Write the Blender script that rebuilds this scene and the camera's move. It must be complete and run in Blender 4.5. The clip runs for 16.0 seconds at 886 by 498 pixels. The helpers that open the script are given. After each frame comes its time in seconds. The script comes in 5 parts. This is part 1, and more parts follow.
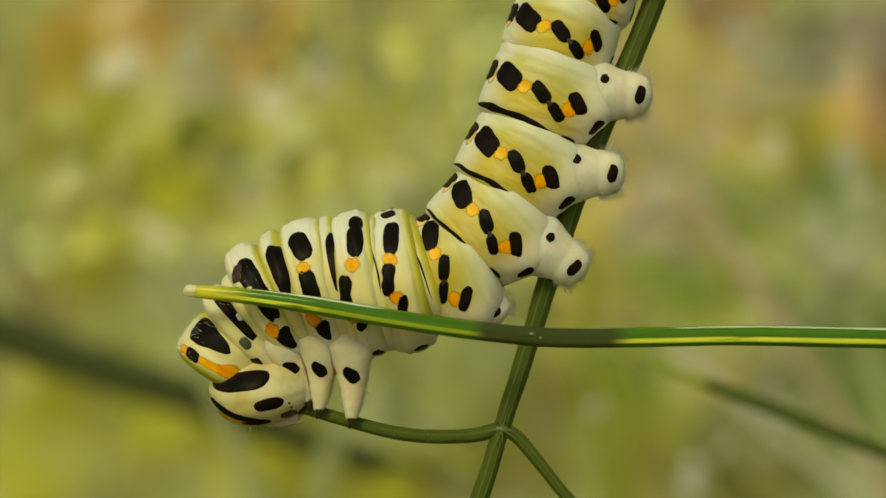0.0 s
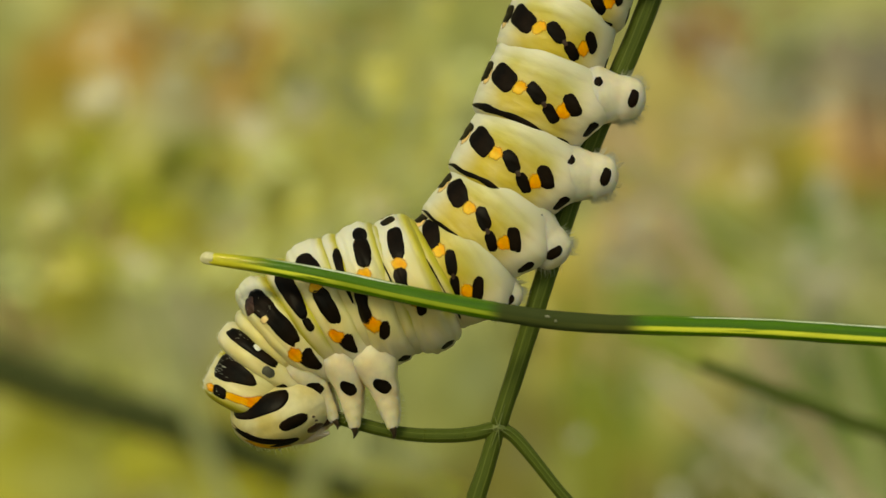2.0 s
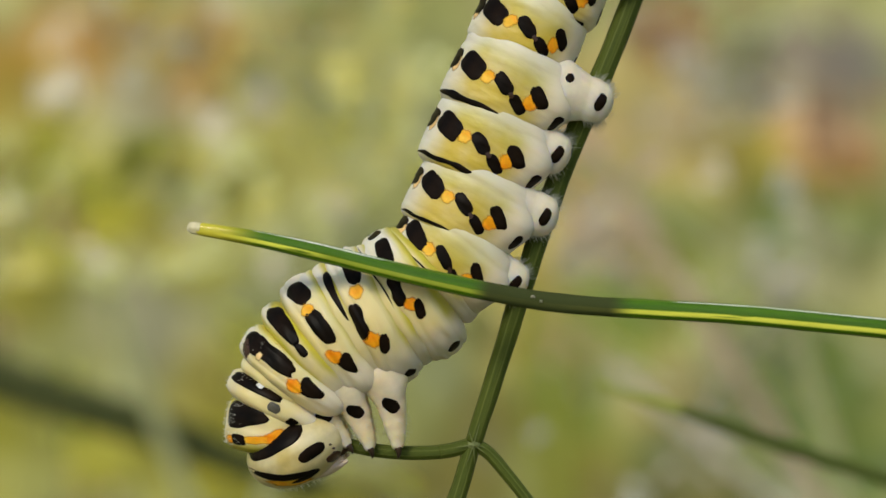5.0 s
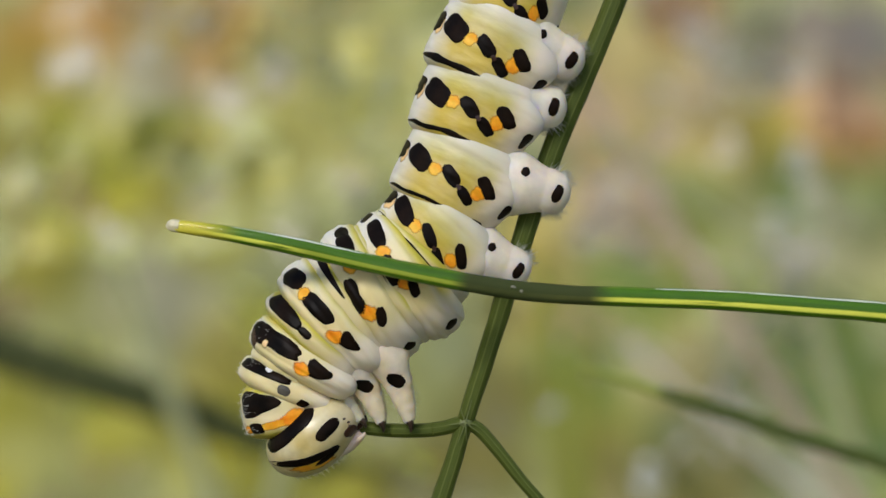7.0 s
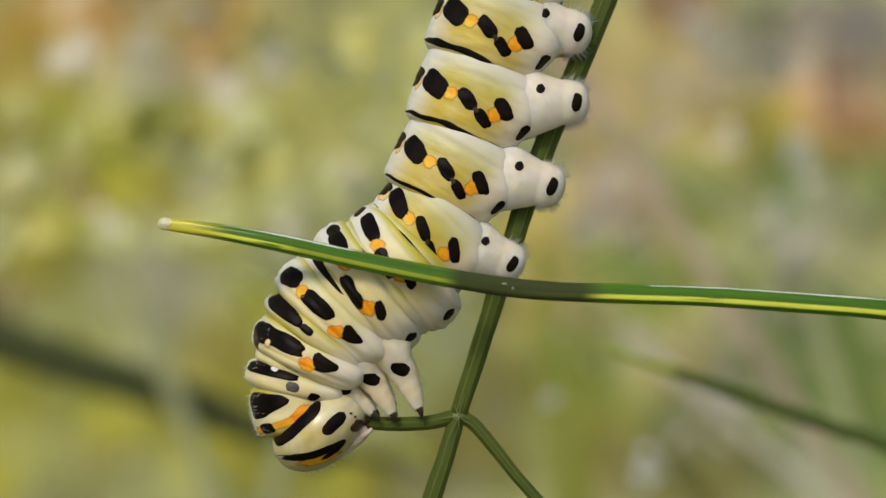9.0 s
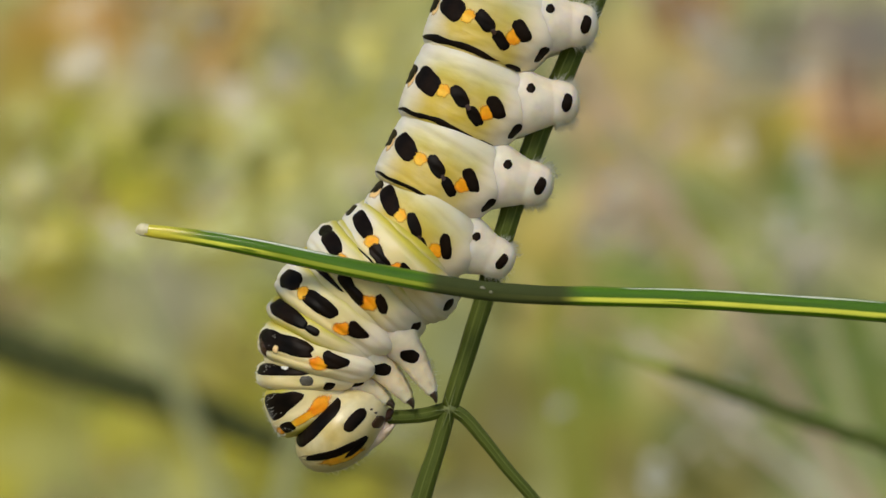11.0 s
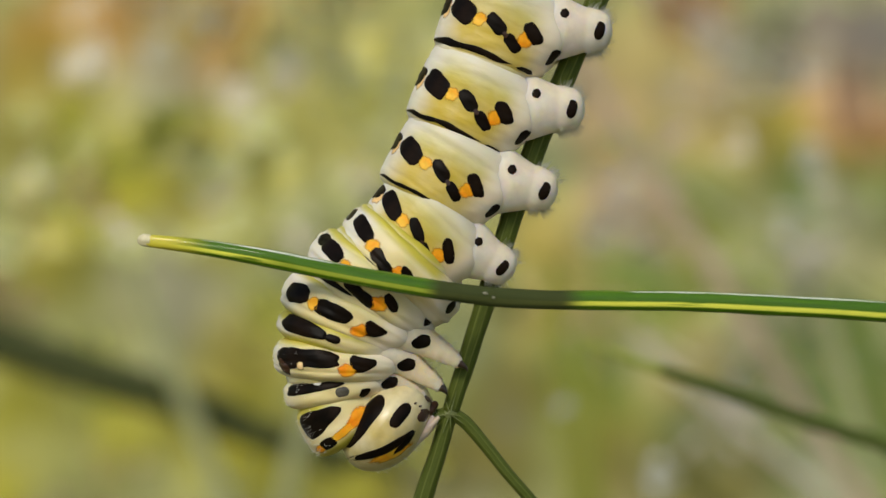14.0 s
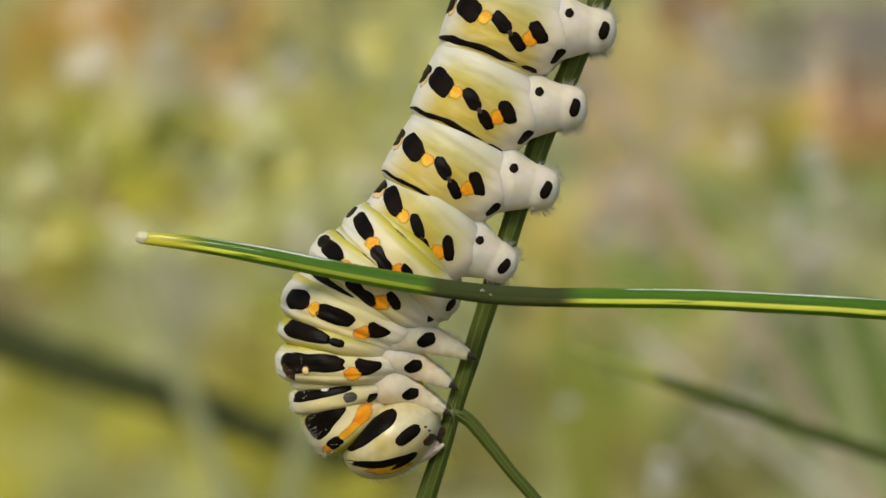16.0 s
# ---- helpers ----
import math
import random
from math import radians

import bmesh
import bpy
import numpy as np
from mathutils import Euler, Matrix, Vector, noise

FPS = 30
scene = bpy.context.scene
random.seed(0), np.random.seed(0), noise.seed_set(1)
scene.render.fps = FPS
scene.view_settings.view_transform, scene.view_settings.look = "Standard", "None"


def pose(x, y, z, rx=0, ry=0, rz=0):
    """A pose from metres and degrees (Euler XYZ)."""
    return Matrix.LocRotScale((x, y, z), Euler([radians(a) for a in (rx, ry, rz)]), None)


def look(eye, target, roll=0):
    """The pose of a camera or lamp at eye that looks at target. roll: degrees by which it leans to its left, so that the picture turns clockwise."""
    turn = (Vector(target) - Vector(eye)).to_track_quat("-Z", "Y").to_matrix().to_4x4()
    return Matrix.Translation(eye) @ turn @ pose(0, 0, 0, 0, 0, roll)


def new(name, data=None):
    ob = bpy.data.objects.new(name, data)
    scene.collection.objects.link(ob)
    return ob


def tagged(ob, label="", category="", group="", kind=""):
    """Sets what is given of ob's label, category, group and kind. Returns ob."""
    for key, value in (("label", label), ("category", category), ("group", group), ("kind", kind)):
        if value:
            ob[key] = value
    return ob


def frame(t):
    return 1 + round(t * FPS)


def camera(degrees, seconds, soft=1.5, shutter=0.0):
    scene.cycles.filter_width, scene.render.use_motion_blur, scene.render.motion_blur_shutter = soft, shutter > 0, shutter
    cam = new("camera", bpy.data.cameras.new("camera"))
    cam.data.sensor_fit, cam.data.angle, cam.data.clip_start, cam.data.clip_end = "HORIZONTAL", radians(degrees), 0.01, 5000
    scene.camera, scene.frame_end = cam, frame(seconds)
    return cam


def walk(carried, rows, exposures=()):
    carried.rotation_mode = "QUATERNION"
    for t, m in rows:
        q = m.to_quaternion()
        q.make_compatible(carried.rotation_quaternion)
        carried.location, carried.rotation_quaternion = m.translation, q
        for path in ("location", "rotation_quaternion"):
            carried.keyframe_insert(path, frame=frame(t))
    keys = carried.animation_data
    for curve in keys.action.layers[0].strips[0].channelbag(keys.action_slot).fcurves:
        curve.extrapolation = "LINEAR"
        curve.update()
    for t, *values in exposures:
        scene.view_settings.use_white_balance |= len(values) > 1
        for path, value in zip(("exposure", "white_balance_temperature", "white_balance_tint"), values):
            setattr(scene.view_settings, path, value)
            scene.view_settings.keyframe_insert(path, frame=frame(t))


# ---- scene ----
# ---- camera ----
TIMES = [0, .5, 1, 1.5, 2, 2.5, 3, 3.5, 4, 6.5, 7, 7.5, 8, 8.5, 9, 11.5, 12, 12.5, 13, 13.5, 14, 14.5, 15, 15.5, 16]
EYE = (0, -0.1505, 0.5)
SWAY = [(-0.02, 0.95), (0.05, 0.85), (0.13, 0.58), (0.47, 0.58), (0.78, 0.47), (0.85, 0.27), (0.92, 0.13), (0.85, -0.33), (0.85, -0.64), (0.09, -0.43), (-0.02, -0.26), (-0.09, -0.23), (-0.21, -0.25), (-0.29, -0.33), (-0.29, -0.28), (-0.04, -0.01), (-0.05, -0.06), (0.00, 0.00), (-0.02, -0.08), (0.05, -0.16), (-0.09, 0.05), (-0.03, 0.10), (-0.13, 0.20), (-0.05, 0.16), (-0.11, 0.16)]  # pitch and yaw, degrees
cam = camera(24.0, 16.0)
cam.data.dof.use_dof, cam.data.dof.focus_distance, cam.data.dof.aperture_fstop = True, 0.1475, 24.0
walk(cam, [(t, pose(*EYE, 90 + p, 0, w)) for t, (p, w) in zip(TIMES, SWAY)],
     [(0, -0.4, 9400, -18), (2, -0.36, 9100, -14), (4, -0.28, 7500, -3), (6.5, -0.19, 5900, 14), (9, -0.21, 6330, 11), (12.5, -0.22, 6530, 9), (16, -0.21, 6530, 9)])

# ---- light ----
world = bpy.data.worlds.new("world")
scene.world = world
world.use_nodes = True
wn = world.node_tree
sky = wn.nodes.new("ShaderNodeTexSky")
sky.sky_type, sky.sun_disc = "NISHITA", False
sky.sun_elevation, sky.sun_rotation = radians(37), radians(200)
wn.links.new(sky.outputs[0], wn.nodes["Background"].inputs[0])
wn.nodes["Background"].inputs[1].default_value = 0.13
sun = new("sun", bpy.data.lights.new("sun", "SUN"))
sun.data.energy, sun.data.angle, sun.data.color = 2.25, radians(18), (1.0, 0.92, 0.78)
sun.matrix_world = look((-0.36, -1.0, 1.30), (0, 0, 0.5))


# ---- materials ----
def shader(name, rough=0.5, coat=0.0, sss=0.0, spec=0.5):
    m = bpy.data.materials.new(name)
    m.use_nodes = True
    b = m.node_tree.nodes["Principled BSDF"]
    b.inputs["Roughness"].default_value = rough
    b.inputs["Coat Weight"].default_value = coat
    b.inputs["Specular IOR Level"].default_value = spec
    if sss:
        b.inputs["Subsurface Weight"].default_value = sss
        b.inputs["Subsurface Radius"].default_value = (1.0, 0.8, 0.35)
        b.inputs["Subsurface Scale"].default_value = 0.0013
    return m, m.node_tree.nodes, m.node_tree.links, b


def ramp(nodes, links, source, stops):
    r = nodes.new("ShaderNodeValToRGB")
    e = r.color_ramp.elements
    while len(e) < len(stops):
        e.new(0.5)
    for k, (p, c) in zip(e, stops):
        k.position, k.color = p, (*c, 1)
    links.new(source, r.inputs[0])
    return r.outputs[0]


def noise_at(nodes, links, scale, detail=3.0, space="Object", stretch=None, own=False):
    """own: each object has its own stretch of the noise."""
    c = nodes.new("ShaderNodeTexCoord")
    n = nodes.new("ShaderNodeTexNoise")
    n.inputs["Scale"].default_value, n.inputs["Detail"].default_value = scale, detail
    if own:
        info = nodes.new("ShaderNodeObjectInfo")
        k = nodes.new("ShaderNodeMath")
        k.operation = "MULTIPLY"
        k.inputs[1].default_value = 40.0
        links.new(info.outputs["Random"], k.inputs[0])
        n.noise_dimensions = "4D"
        links.new(k.outputs[0], n.inputs["W"])
    if stretch:
        mp = nodes.new("ShaderNodeMapping")
        mp.inputs["Scale"].default_value = stretch
        links.new(c.outputs[space], mp.inputs[0])
        links.new(mp.outputs[0], n.inputs["Vector"])
    else:
        links.new(c.outputs[space], n.inputs["Vector"])
    return n.outputs["Fac"]


def mix(nodes, links, fac, a, b, mode="MIX"):
    m = nodes.new("ShaderNodeMix")
    m.data_type, m.blend_type = "RGBA", mode
    for k, v in (("Factor", fac),):
        if isinstance(v, (int, float)):
            m.inputs[0].default_value = v
        else:
            links.new(v, m.inputs[0])
    for i, v in ((6, a), (7, b)):
        if isinstance(v, tuple):
            m.inputs[i].default_value = (*v, 1)
        else:
            links.new(v, m.inputs[i])
    return m.outputs[2]


def bump(nodes, links, b, source, strength, dist):
    n = nodes.new("ShaderNodeBump")
    n.inputs["Strength"].default_value, n.inputs["Distance"].default_value = strength, dist
    links.new(source, n.inputs["Height"])
    links.new(n.outputs[0], b.inputs["Normal"])


def mottled(name, a, b_, scale, rough=0.5, coat=0.0, sss=0.0, bump_mm=0.0, fine=6.0, spec=0.5):
    """Two pigments in soft patches, with a fine grain and relief."""
    m, nodes, links, b = shader(name, rough, coat, sss, spec)
    big = ramp(nodes, links, noise_at(nodes, links, scale), [(0.35, a), (0.65, b_)])
    small = ramp(nodes, links, noise_at(nodes, links, scale * fine), [(0.3, (0.82, 0.82, 0.82)), (0.7, (1, 1, 1))])
    links.new(mix(nodes, links, 0.6, big, small, "MULTIPLY"), b.inputs["Base Color"])
    if bump_mm:
        bump(nodes, links, b, noise_at(nodes, links, scale * 4), 0.6, bump_mm / 1000)
    return m


def fading(name, a, b_):
    """A pigment patch that thins out towards its rim."""
    m = mottled(name, a, b_, 700, 0.55, 0.0, 0, 0.05, spec=0.3)
    nodes, links = m.node_tree.nodes, m.node_tree.links
    rim = nodes.new("ShaderNodeAttribute")
    rim.attribute_name = "rim"
    add = nodes.new("ShaderNodeMath")
    add.operation = "MULTIPLY_ADD"
    links.new(noise_at(nodes, links, 1500, 3), add.inputs[0])
    add.inputs[1].default_value = 0.5
    links.new(rim.outputs["Fac"], add.inputs[2])
    r = nodes.new("ShaderNodeMapRange")
    r.interpolation_type = "SMOOTHSTEP"
    for i, v in enumerate((0.72, 1.1, 1.0, 0.0)):
        r.inputs[i + 1].default_value = v
    links.new(add.outputs[0], r.inputs[0])
    links.new(r.outputs[0], nodes["Principled BSDF"].inputs["Alpha"])
    return m


def skin(name, pale, gold, lime, amount, furrow=None):
    """Caterpillar skin: white folds, a yellow-green flank on the head side of each ring, wrinkles along the ring."""
    m, nodes, links, b = shader(name, 0.42, 0.0, 0.4, 0.3)
    b.inputs["Subsurface Scale"].default_value = 0.0008
    c = nodes.new("ShaderNodeTexCoord")
    sep = nodes.new("ShaderNodeSeparateXYZ")
    links.new(c.outputs["Object"], sep.inputs[0])

    def span(out, lo, hi, to=(0, 1)):
        r = nodes.new("ShaderNodeMapRange")
        r.interpolation_type = "SMOOTHSTEP"
        r.inputs[1].default_value, r.inputs[2].default_value = lo / 1000, hi / 1000
        r.inputs[3].default_value, r.inputs[4].default_value = to
        links.new(out, r.inputs[0])
        return r.outputs[0]

    def times(p, q):
        k = nodes.new("ShaderNodeMath")
        k.operation = "MULTIPLY"
        for i, v in enumerate((p, q)):
            if isinstance(v, float):
                k.inputs[i].default_value = v
            else:
                links.new(v, k.inputs[i])
        return k.outputs[0]

    def wavy(out, scale, by):
        """A coordinate shifted by soft noise, in mm."""
        k = nodes.new("ShaderNodeMath")
        k.operation = "MULTIPLY_ADD"
        links.new(noise_at(nodes, links, scale, 2, own=True), k.inputs[0])
        k.inputs[1].default_value = by / 1000
        links.new(out, k.inputs[2])
        return k.outputs[0]
    across, along = wavy(sep.outputs[0], 260, 1.4), wavy(sep.outputs[2], 300, 1.6)
    flank = times(span(across, -3.7, -1.3), span(across, 4.2, 5.8, (1, 0)))
    low = span(along, 1.3, 3.6, (1, 0.12))
    patch = span(noise_at(nodes, links, 420, 3, own=True), 300, 620, (0.78, 1.0))
    fac = times(times(times(flank, low), patch), amount)
    base = ramp(nodes, links, noise_at(nodes, links, 300, 4), [(0.3, pale), (0.7, tuple(v * k for v, k in zip(pale, (0.95, 0.95, 0.88))))])
    flesh = mix(nodes, links, span(along, 0.2, 2.4), gold, lime)
    base = mix(nodes, links, fac, base, flesh)
    if furrow:
        depth = nodes.new("ShaderNodeMath")
        depth.operation = "ABSOLUTE"
        links.new(wavy(sep.outputs[2], 380, 0.5), depth.inputs[0])
        near = times(span(depth.outputs[0], furrow[0], furrow[1]), span(sep.outputs[0], 2.8, 4.6, (0.9, 0.15)))
        base = mix(nodes, links, near, base, furrow[2])
    base = mix(nodes, links, times(span(across, 2.5, 4.6), 0.88), base, (0.87, 0.77, 0.61))
    links.new(base, b.inputs["Base Color"])
    ridge = nodes.new("ShaderNodeMath")
    ridge.operation = "MULTIPLY_ADD"
    links.new(noise_at(nodes, links, 900, 4, "Object", (0.5, 0.5, 1.6)), ridge.inputs[0])
    ridge.inputs[1].default_value = 0.4
    links.new(noise_at(nodes, links, 340, 3, "Object", (0.8, 0.8, 1.6)), ridge.inputs[2])
    bump(nodes, links, b, ridge.outputs[0], 0.55, 0.00024)
    return m


SKIN = skin("caterpillar_skin", (0.83, 0.78, 0.68), (0.60, 0.43, 0.01), (0.56, 0.49, 0.08), 0.92)
PALE = skin("caterpillar_pale_skin", (0.86, 0.80, 0.67), (0.76, 0.55, 0.03), (0.70, 0.62, 0.15), 0.55, (0.95, 1.6, (0.56, 0.48, 0.02)))
FOLD = skin("caterpillar_fold_skin", (0.83, 0.76, 0.61), (0.74, 0.56, 0.05), (0.70, 0.61, 0.13), 0.55, (0.2, 0.7, (0.55, 0.47, 0.02)))
LIMB = mottled("caterpillar_limb", (0.88, 0.82, 0.71), (0.87, 0.75, 0.57), 260, 0.45, 0.0, 0.8, 0.08)
LEGSKIN = mottled("caterpillar_leg", (0.88, 0.78, 0.60), (0.86, 0.69, 0.45), 300, 0.42, 0.0, 0.8, 0.08)
HEADSKIN = mottled("caterpillar_head", (0.66, 0.52, 0.19), (0.78, 0.69, 0.42), 330, 0.33, 0.2, 0.25, 0.05)
TINT = {
    "black": mottled("black_marking", (0.004, 0.003, 0.002), (0.016, 0.009, 0.005), 500, 0.42, 0.0, 0, 0.04, spec=0.07),
    "orange": fading("orange_marking", (1.0, 0.26, 0.0), (1.0, 0.45, 0.01)),
    "yellow": fading("yellow_marking", (1.0, 0.38, 0.005), (0.95, 0.56, 0.04)),
    "amber": fading("amber_marking", (1.0, 0.40, 0.004), (0.96, 0.55, 0.04)),
    "peach": fading("peach_marking", (0.92, 0.58, 0.20), (0.92, 0.68, 0.34)),
    "brown": mottled("brown_marking", (0.03, 0.010, 0.004), (0.06, 0.02, 0.008), 900, 0.4, 0.0, 0, 0.05),
    "grey": mottled("grey_marking", (0.03, 0.028, 0.02), (0.11, 0.10, 0.075), 1200, 0.45, 0.1, 0, 0.05),
    "white": mottled("white_marking", (0.85, 0.85, 0.8), (0.8, 0.8, 0.75), 700, 0.4, 0.2, 0.2, 0.03),
}
MOUTH = mottled("pinkish_mouth", (0.78, 0.60, 0.45), (0.70, 0.50, 0.36), 420, 0.4, 0.0, 0.5, 0.05)
CLAW = mottled("dark_claw", (0.02, 0.012, 0.008), (0.07, 0.04, 0.025), 900, 0.3, 0.3)
HAIR = mottled("pale_hair", (0.8, 0.78, 0.7), (0.7, 0.68, 0.6), 500, 0.4)


def plant_skin(name, dark, mid, light, ribs=6, rough=0.38, yellow=None, dull=None, tip=None):
    """Green stem with pale ribs along it; yellow: a glint painted along one side; dull: a darker, rougher stretch, from
    and to.
    """
    m, nodes, links, b = shader(name, rough, 0.0, 0.0, 0.16)
    c = nodes.new("ShaderNodeTexCoord")
    sep = nodes.new("ShaderNodeSeparateXYZ")
    links.new(c.outputs["UV"], sep.inputs[0])

    def maths(op, p, q=None):
        k = nodes.new("ShaderNodeMath")
        k.operation = op
        for i, v in enumerate((p, q)):
            if v is not None:
                if isinstance(v, (int, float)):
                    k.inputs[i].default_value = v
                else:
                    links.new(v, k.inputs[i])
        return k.outputs[0]

    def span(out, lo, hi, t0=0.0, t1=1.0):
        r = nodes.new("ShaderNodeMapRange")
        r.interpolation_type = "SMOOTHSTEP"
        for i, v in enumerate((lo, hi, t0, t1)):
            r.inputs[i + 1].default_value = v
        links.new(out, r.inputs[0])
        return r.outputs[0]
    streak = noise_at(nodes, links, 60, 4, "UV", (1.0, 9.0, 1.0))
    base = ramp(nodes, links, streak, [(0.3, dark), (0.7, mid)])
    if ribs:
        wave = maths("COSINE", maths("MULTIPLY", sep.outputs[1], 2 * math.pi * ribs))
        base = mix(nodes, links, span(wave, 0.82, 1.0, 0.0, 0.5), base, light)
        base = mix(nodes, links, 0.55, base, ramp(nodes, links, noise_at(nodes, links, 9, 3, "UV", (1.0, 2.0, 1.0)), [(0.3, (0.55, 0.6, 0.5)), (0.7, (1.3, 1.25, 1.1))]), "MULTIPLY")
    # glint along the front, put into the colour as a yellow strip
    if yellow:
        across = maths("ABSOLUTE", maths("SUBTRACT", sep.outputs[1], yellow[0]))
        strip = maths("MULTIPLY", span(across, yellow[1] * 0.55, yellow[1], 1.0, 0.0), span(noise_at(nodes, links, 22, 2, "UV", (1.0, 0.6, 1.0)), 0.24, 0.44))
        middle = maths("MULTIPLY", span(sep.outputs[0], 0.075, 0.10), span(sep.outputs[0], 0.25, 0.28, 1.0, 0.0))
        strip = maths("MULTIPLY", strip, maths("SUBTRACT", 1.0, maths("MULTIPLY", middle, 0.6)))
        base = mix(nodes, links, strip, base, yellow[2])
    if dull:
        stretch = maths("MULTIPLY", span(sep.outputs[0], dull[0] - 0.012, dull[0] + 0.004), span(sep.outputs[0], dull[1] - 0.01, dull[1] + 0.012, 1.0, 0.0))
        base = mix(nodes, links, maths("MULTIPLY", stretch, 0.96), base, dull[2])
        links.new(maths("ADD", maths("MULTIPLY", stretch, 0.4), rough), b.inputs["Roughness"])
        links.new(maths("SUBTRACT", 0.3, maths("MULTIPLY", stretch, 0.28)), b.inputs["Coat Weight"])
        b.inputs["Coat Roughness"].default_value = 0.07
    if tip:
        base = mix(nodes, links, span(sep.outputs[0], tip[0], tip[1], 0.95, 0.0), base, tip[2])
    links.new(base, b.inputs["Base Color"])
    bump(nodes, links, b, streak, 0.4, 0.00008)
    return m


STEM = plant_skin("fennel_stem_green", (0.050, 0.072, 0.010), (0.098, 0.125, 0.020), (0.19, 0.22, 0.06), 9, 0.5)
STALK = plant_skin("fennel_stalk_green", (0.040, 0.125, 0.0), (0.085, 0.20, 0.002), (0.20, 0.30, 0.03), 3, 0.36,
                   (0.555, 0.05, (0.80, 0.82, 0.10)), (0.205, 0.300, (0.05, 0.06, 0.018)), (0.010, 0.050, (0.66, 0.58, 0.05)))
NODE = mottled("pale_node", (0.13, 0.16, 0.04), (0.19, 0.22, 0.07), 500, 0.45)
HIGHLIGHT = mottled("pale_highlight", (0.62, 0.68, 0.50), (0.80, 0.83, 0.74), 300, 0.3, 0.3)
SCAR = mottled("dry_scar", (0.20, 0.20, 0.12), (0.32, 0.31, 0.22), 900, 0.7)
YELLOWTIP = mottled("yellow_tip", (0.22, 0.30, 0.04), (0.36, 0.38, 0.06), 300, 0.6)
TIPCUT = mottled("dried_stalk_end", (0.62, 0.56, 0.22), (0.75, 0.68, 0.45), 600, 0.6)
DARKTWIG = plant_skin("dark_twig", (0.045, 0.055, 0.018), (0.075, 0.088, 0.03), (0.05, 0.06, 0.03), 0, 0.8)
TWIG = plant_skin("far_twig", (0.06, 0.085, 0.015), (0.10, 0.13, 0.025), (0.14, 0.2, 0.05), 0, 0.5)


# ---- building ----
def part(name, bm, material, parent=None, label=""):
    me = bpy.data.meshes.new(name)
    bmesh.ops.recalc_face_normals(bm, faces=bm.faces)
    bm.to_mesh(me)
    bm.free()
    me.polygons.foreach_set("use_smooth", [len(p.vertices) <= 4 for p in me.polygons])
    me.materials.append(material)
    ob = new(name, me)
    ob.parent = parent
    if label:
        ob["label"] = label
    return ob


def sheet(f, nu, nv, close_u=False, caps=False):
    """A grid of faces over f(i, j); closed along i where close_u."""
    bm = bmesh.new()
    rows = [[bm.verts.new(Vector(f(i, j)) * 0.001) for i in range(nu)] for j in range(nv)]
    for j in range(nv - 1):
        for i in range(nu if close_u else nu - 1):
            k = (i + 1) % nu
            bm.faces.new((rows[j][i], rows[j][k], rows[j + 1][k], rows[j + 1][i]))
    if caps:
        bm.faces.new(rows[0]), bm.faces.new(rows[-1])
    return bm


def curve_points(knots, n):
    """n points on a smooth line through the knots."""
    k = [Vector(p) for p in knots]
    k = [k[0] * 2 - k[1]] + k + [k[-1] * 2 - k[-2]]
    out = []
    for q in range(n):
        t = q / (n - 1) * (len(k) - 3)
        i = min(int(t), len(k) - 4)
        u = t - i
        a, b, c, d = k[i:i + 4]
        out.append(0.5 * ((2 * b) + (c - a) * u + (2 * a - 5 * b + 4 * c - d) * u * u + (3 * b - a - 3 * c + d) * u ** 3))
    return out


def tube(knots, radius, n=60, around=20, ribs=0, rib=0.06, wob=0.0):
    """A tube of mm along the knots; radius(t) for t from 0 to 1. UV: along and around."""
    pts = curve_points(knots, n)
    bm = bmesh.new()
    uv = bm.loops.layers.uv.new("uv")
    rows, side, length = [], Vector((0, 1, 0)), [0]
    for q, p in enumerate(pts):
        way = (pts[min(q + 1, n - 1)] - pts[max(q - 1, 0)]).normalized()
        u = (side - way * side.dot(way)).normalized()
        v = way.cross(u)
        r = radius(q / (n - 1))
        row = []
        for i in range(around):
            a = 2 * math.pi * i / around
            k = r * (1 + rib * math.cos(ribs * a) * (ribs > 0))
            if wob:
                k *= 1 + wob * noise.noise(p * 0.35 + Vector((math.cos(a), math.sin(a), 0)))
            row.append(bm.verts.new((p + (u * math.cos(a) + v * math.sin(a)) * k) * 0.001))
        rows.append(row)
        length.append(length[-1] + (pts[min(q + 1, n - 1)] - p).length)
    for j in range(n - 1):
        for i in range(around):
            k = (i + 1) % around
            f = bm.faces.new((rows[j][i], rows[j][k], rows[j + 1][k], rows[j + 1][i]))
            for loop, (a, b) in zip(f.loops, ((i, j), (i + 1, j), (i + 1, j + 1), (i, j + 1))):
                loop[uv].uv = (length[b] * 0.01, a / around)
    bm.faces.new(rows[0]), bm.faces.new(rows[-1])
    return bm


# ---- caterpillar ----
caterpillar = tagged(new("caterpillar"), "fat pale green caterpillar with black bands and orange spots", "caterpillar")
caterpillar.location = (0, 0, 0.5)
MOVING = {}


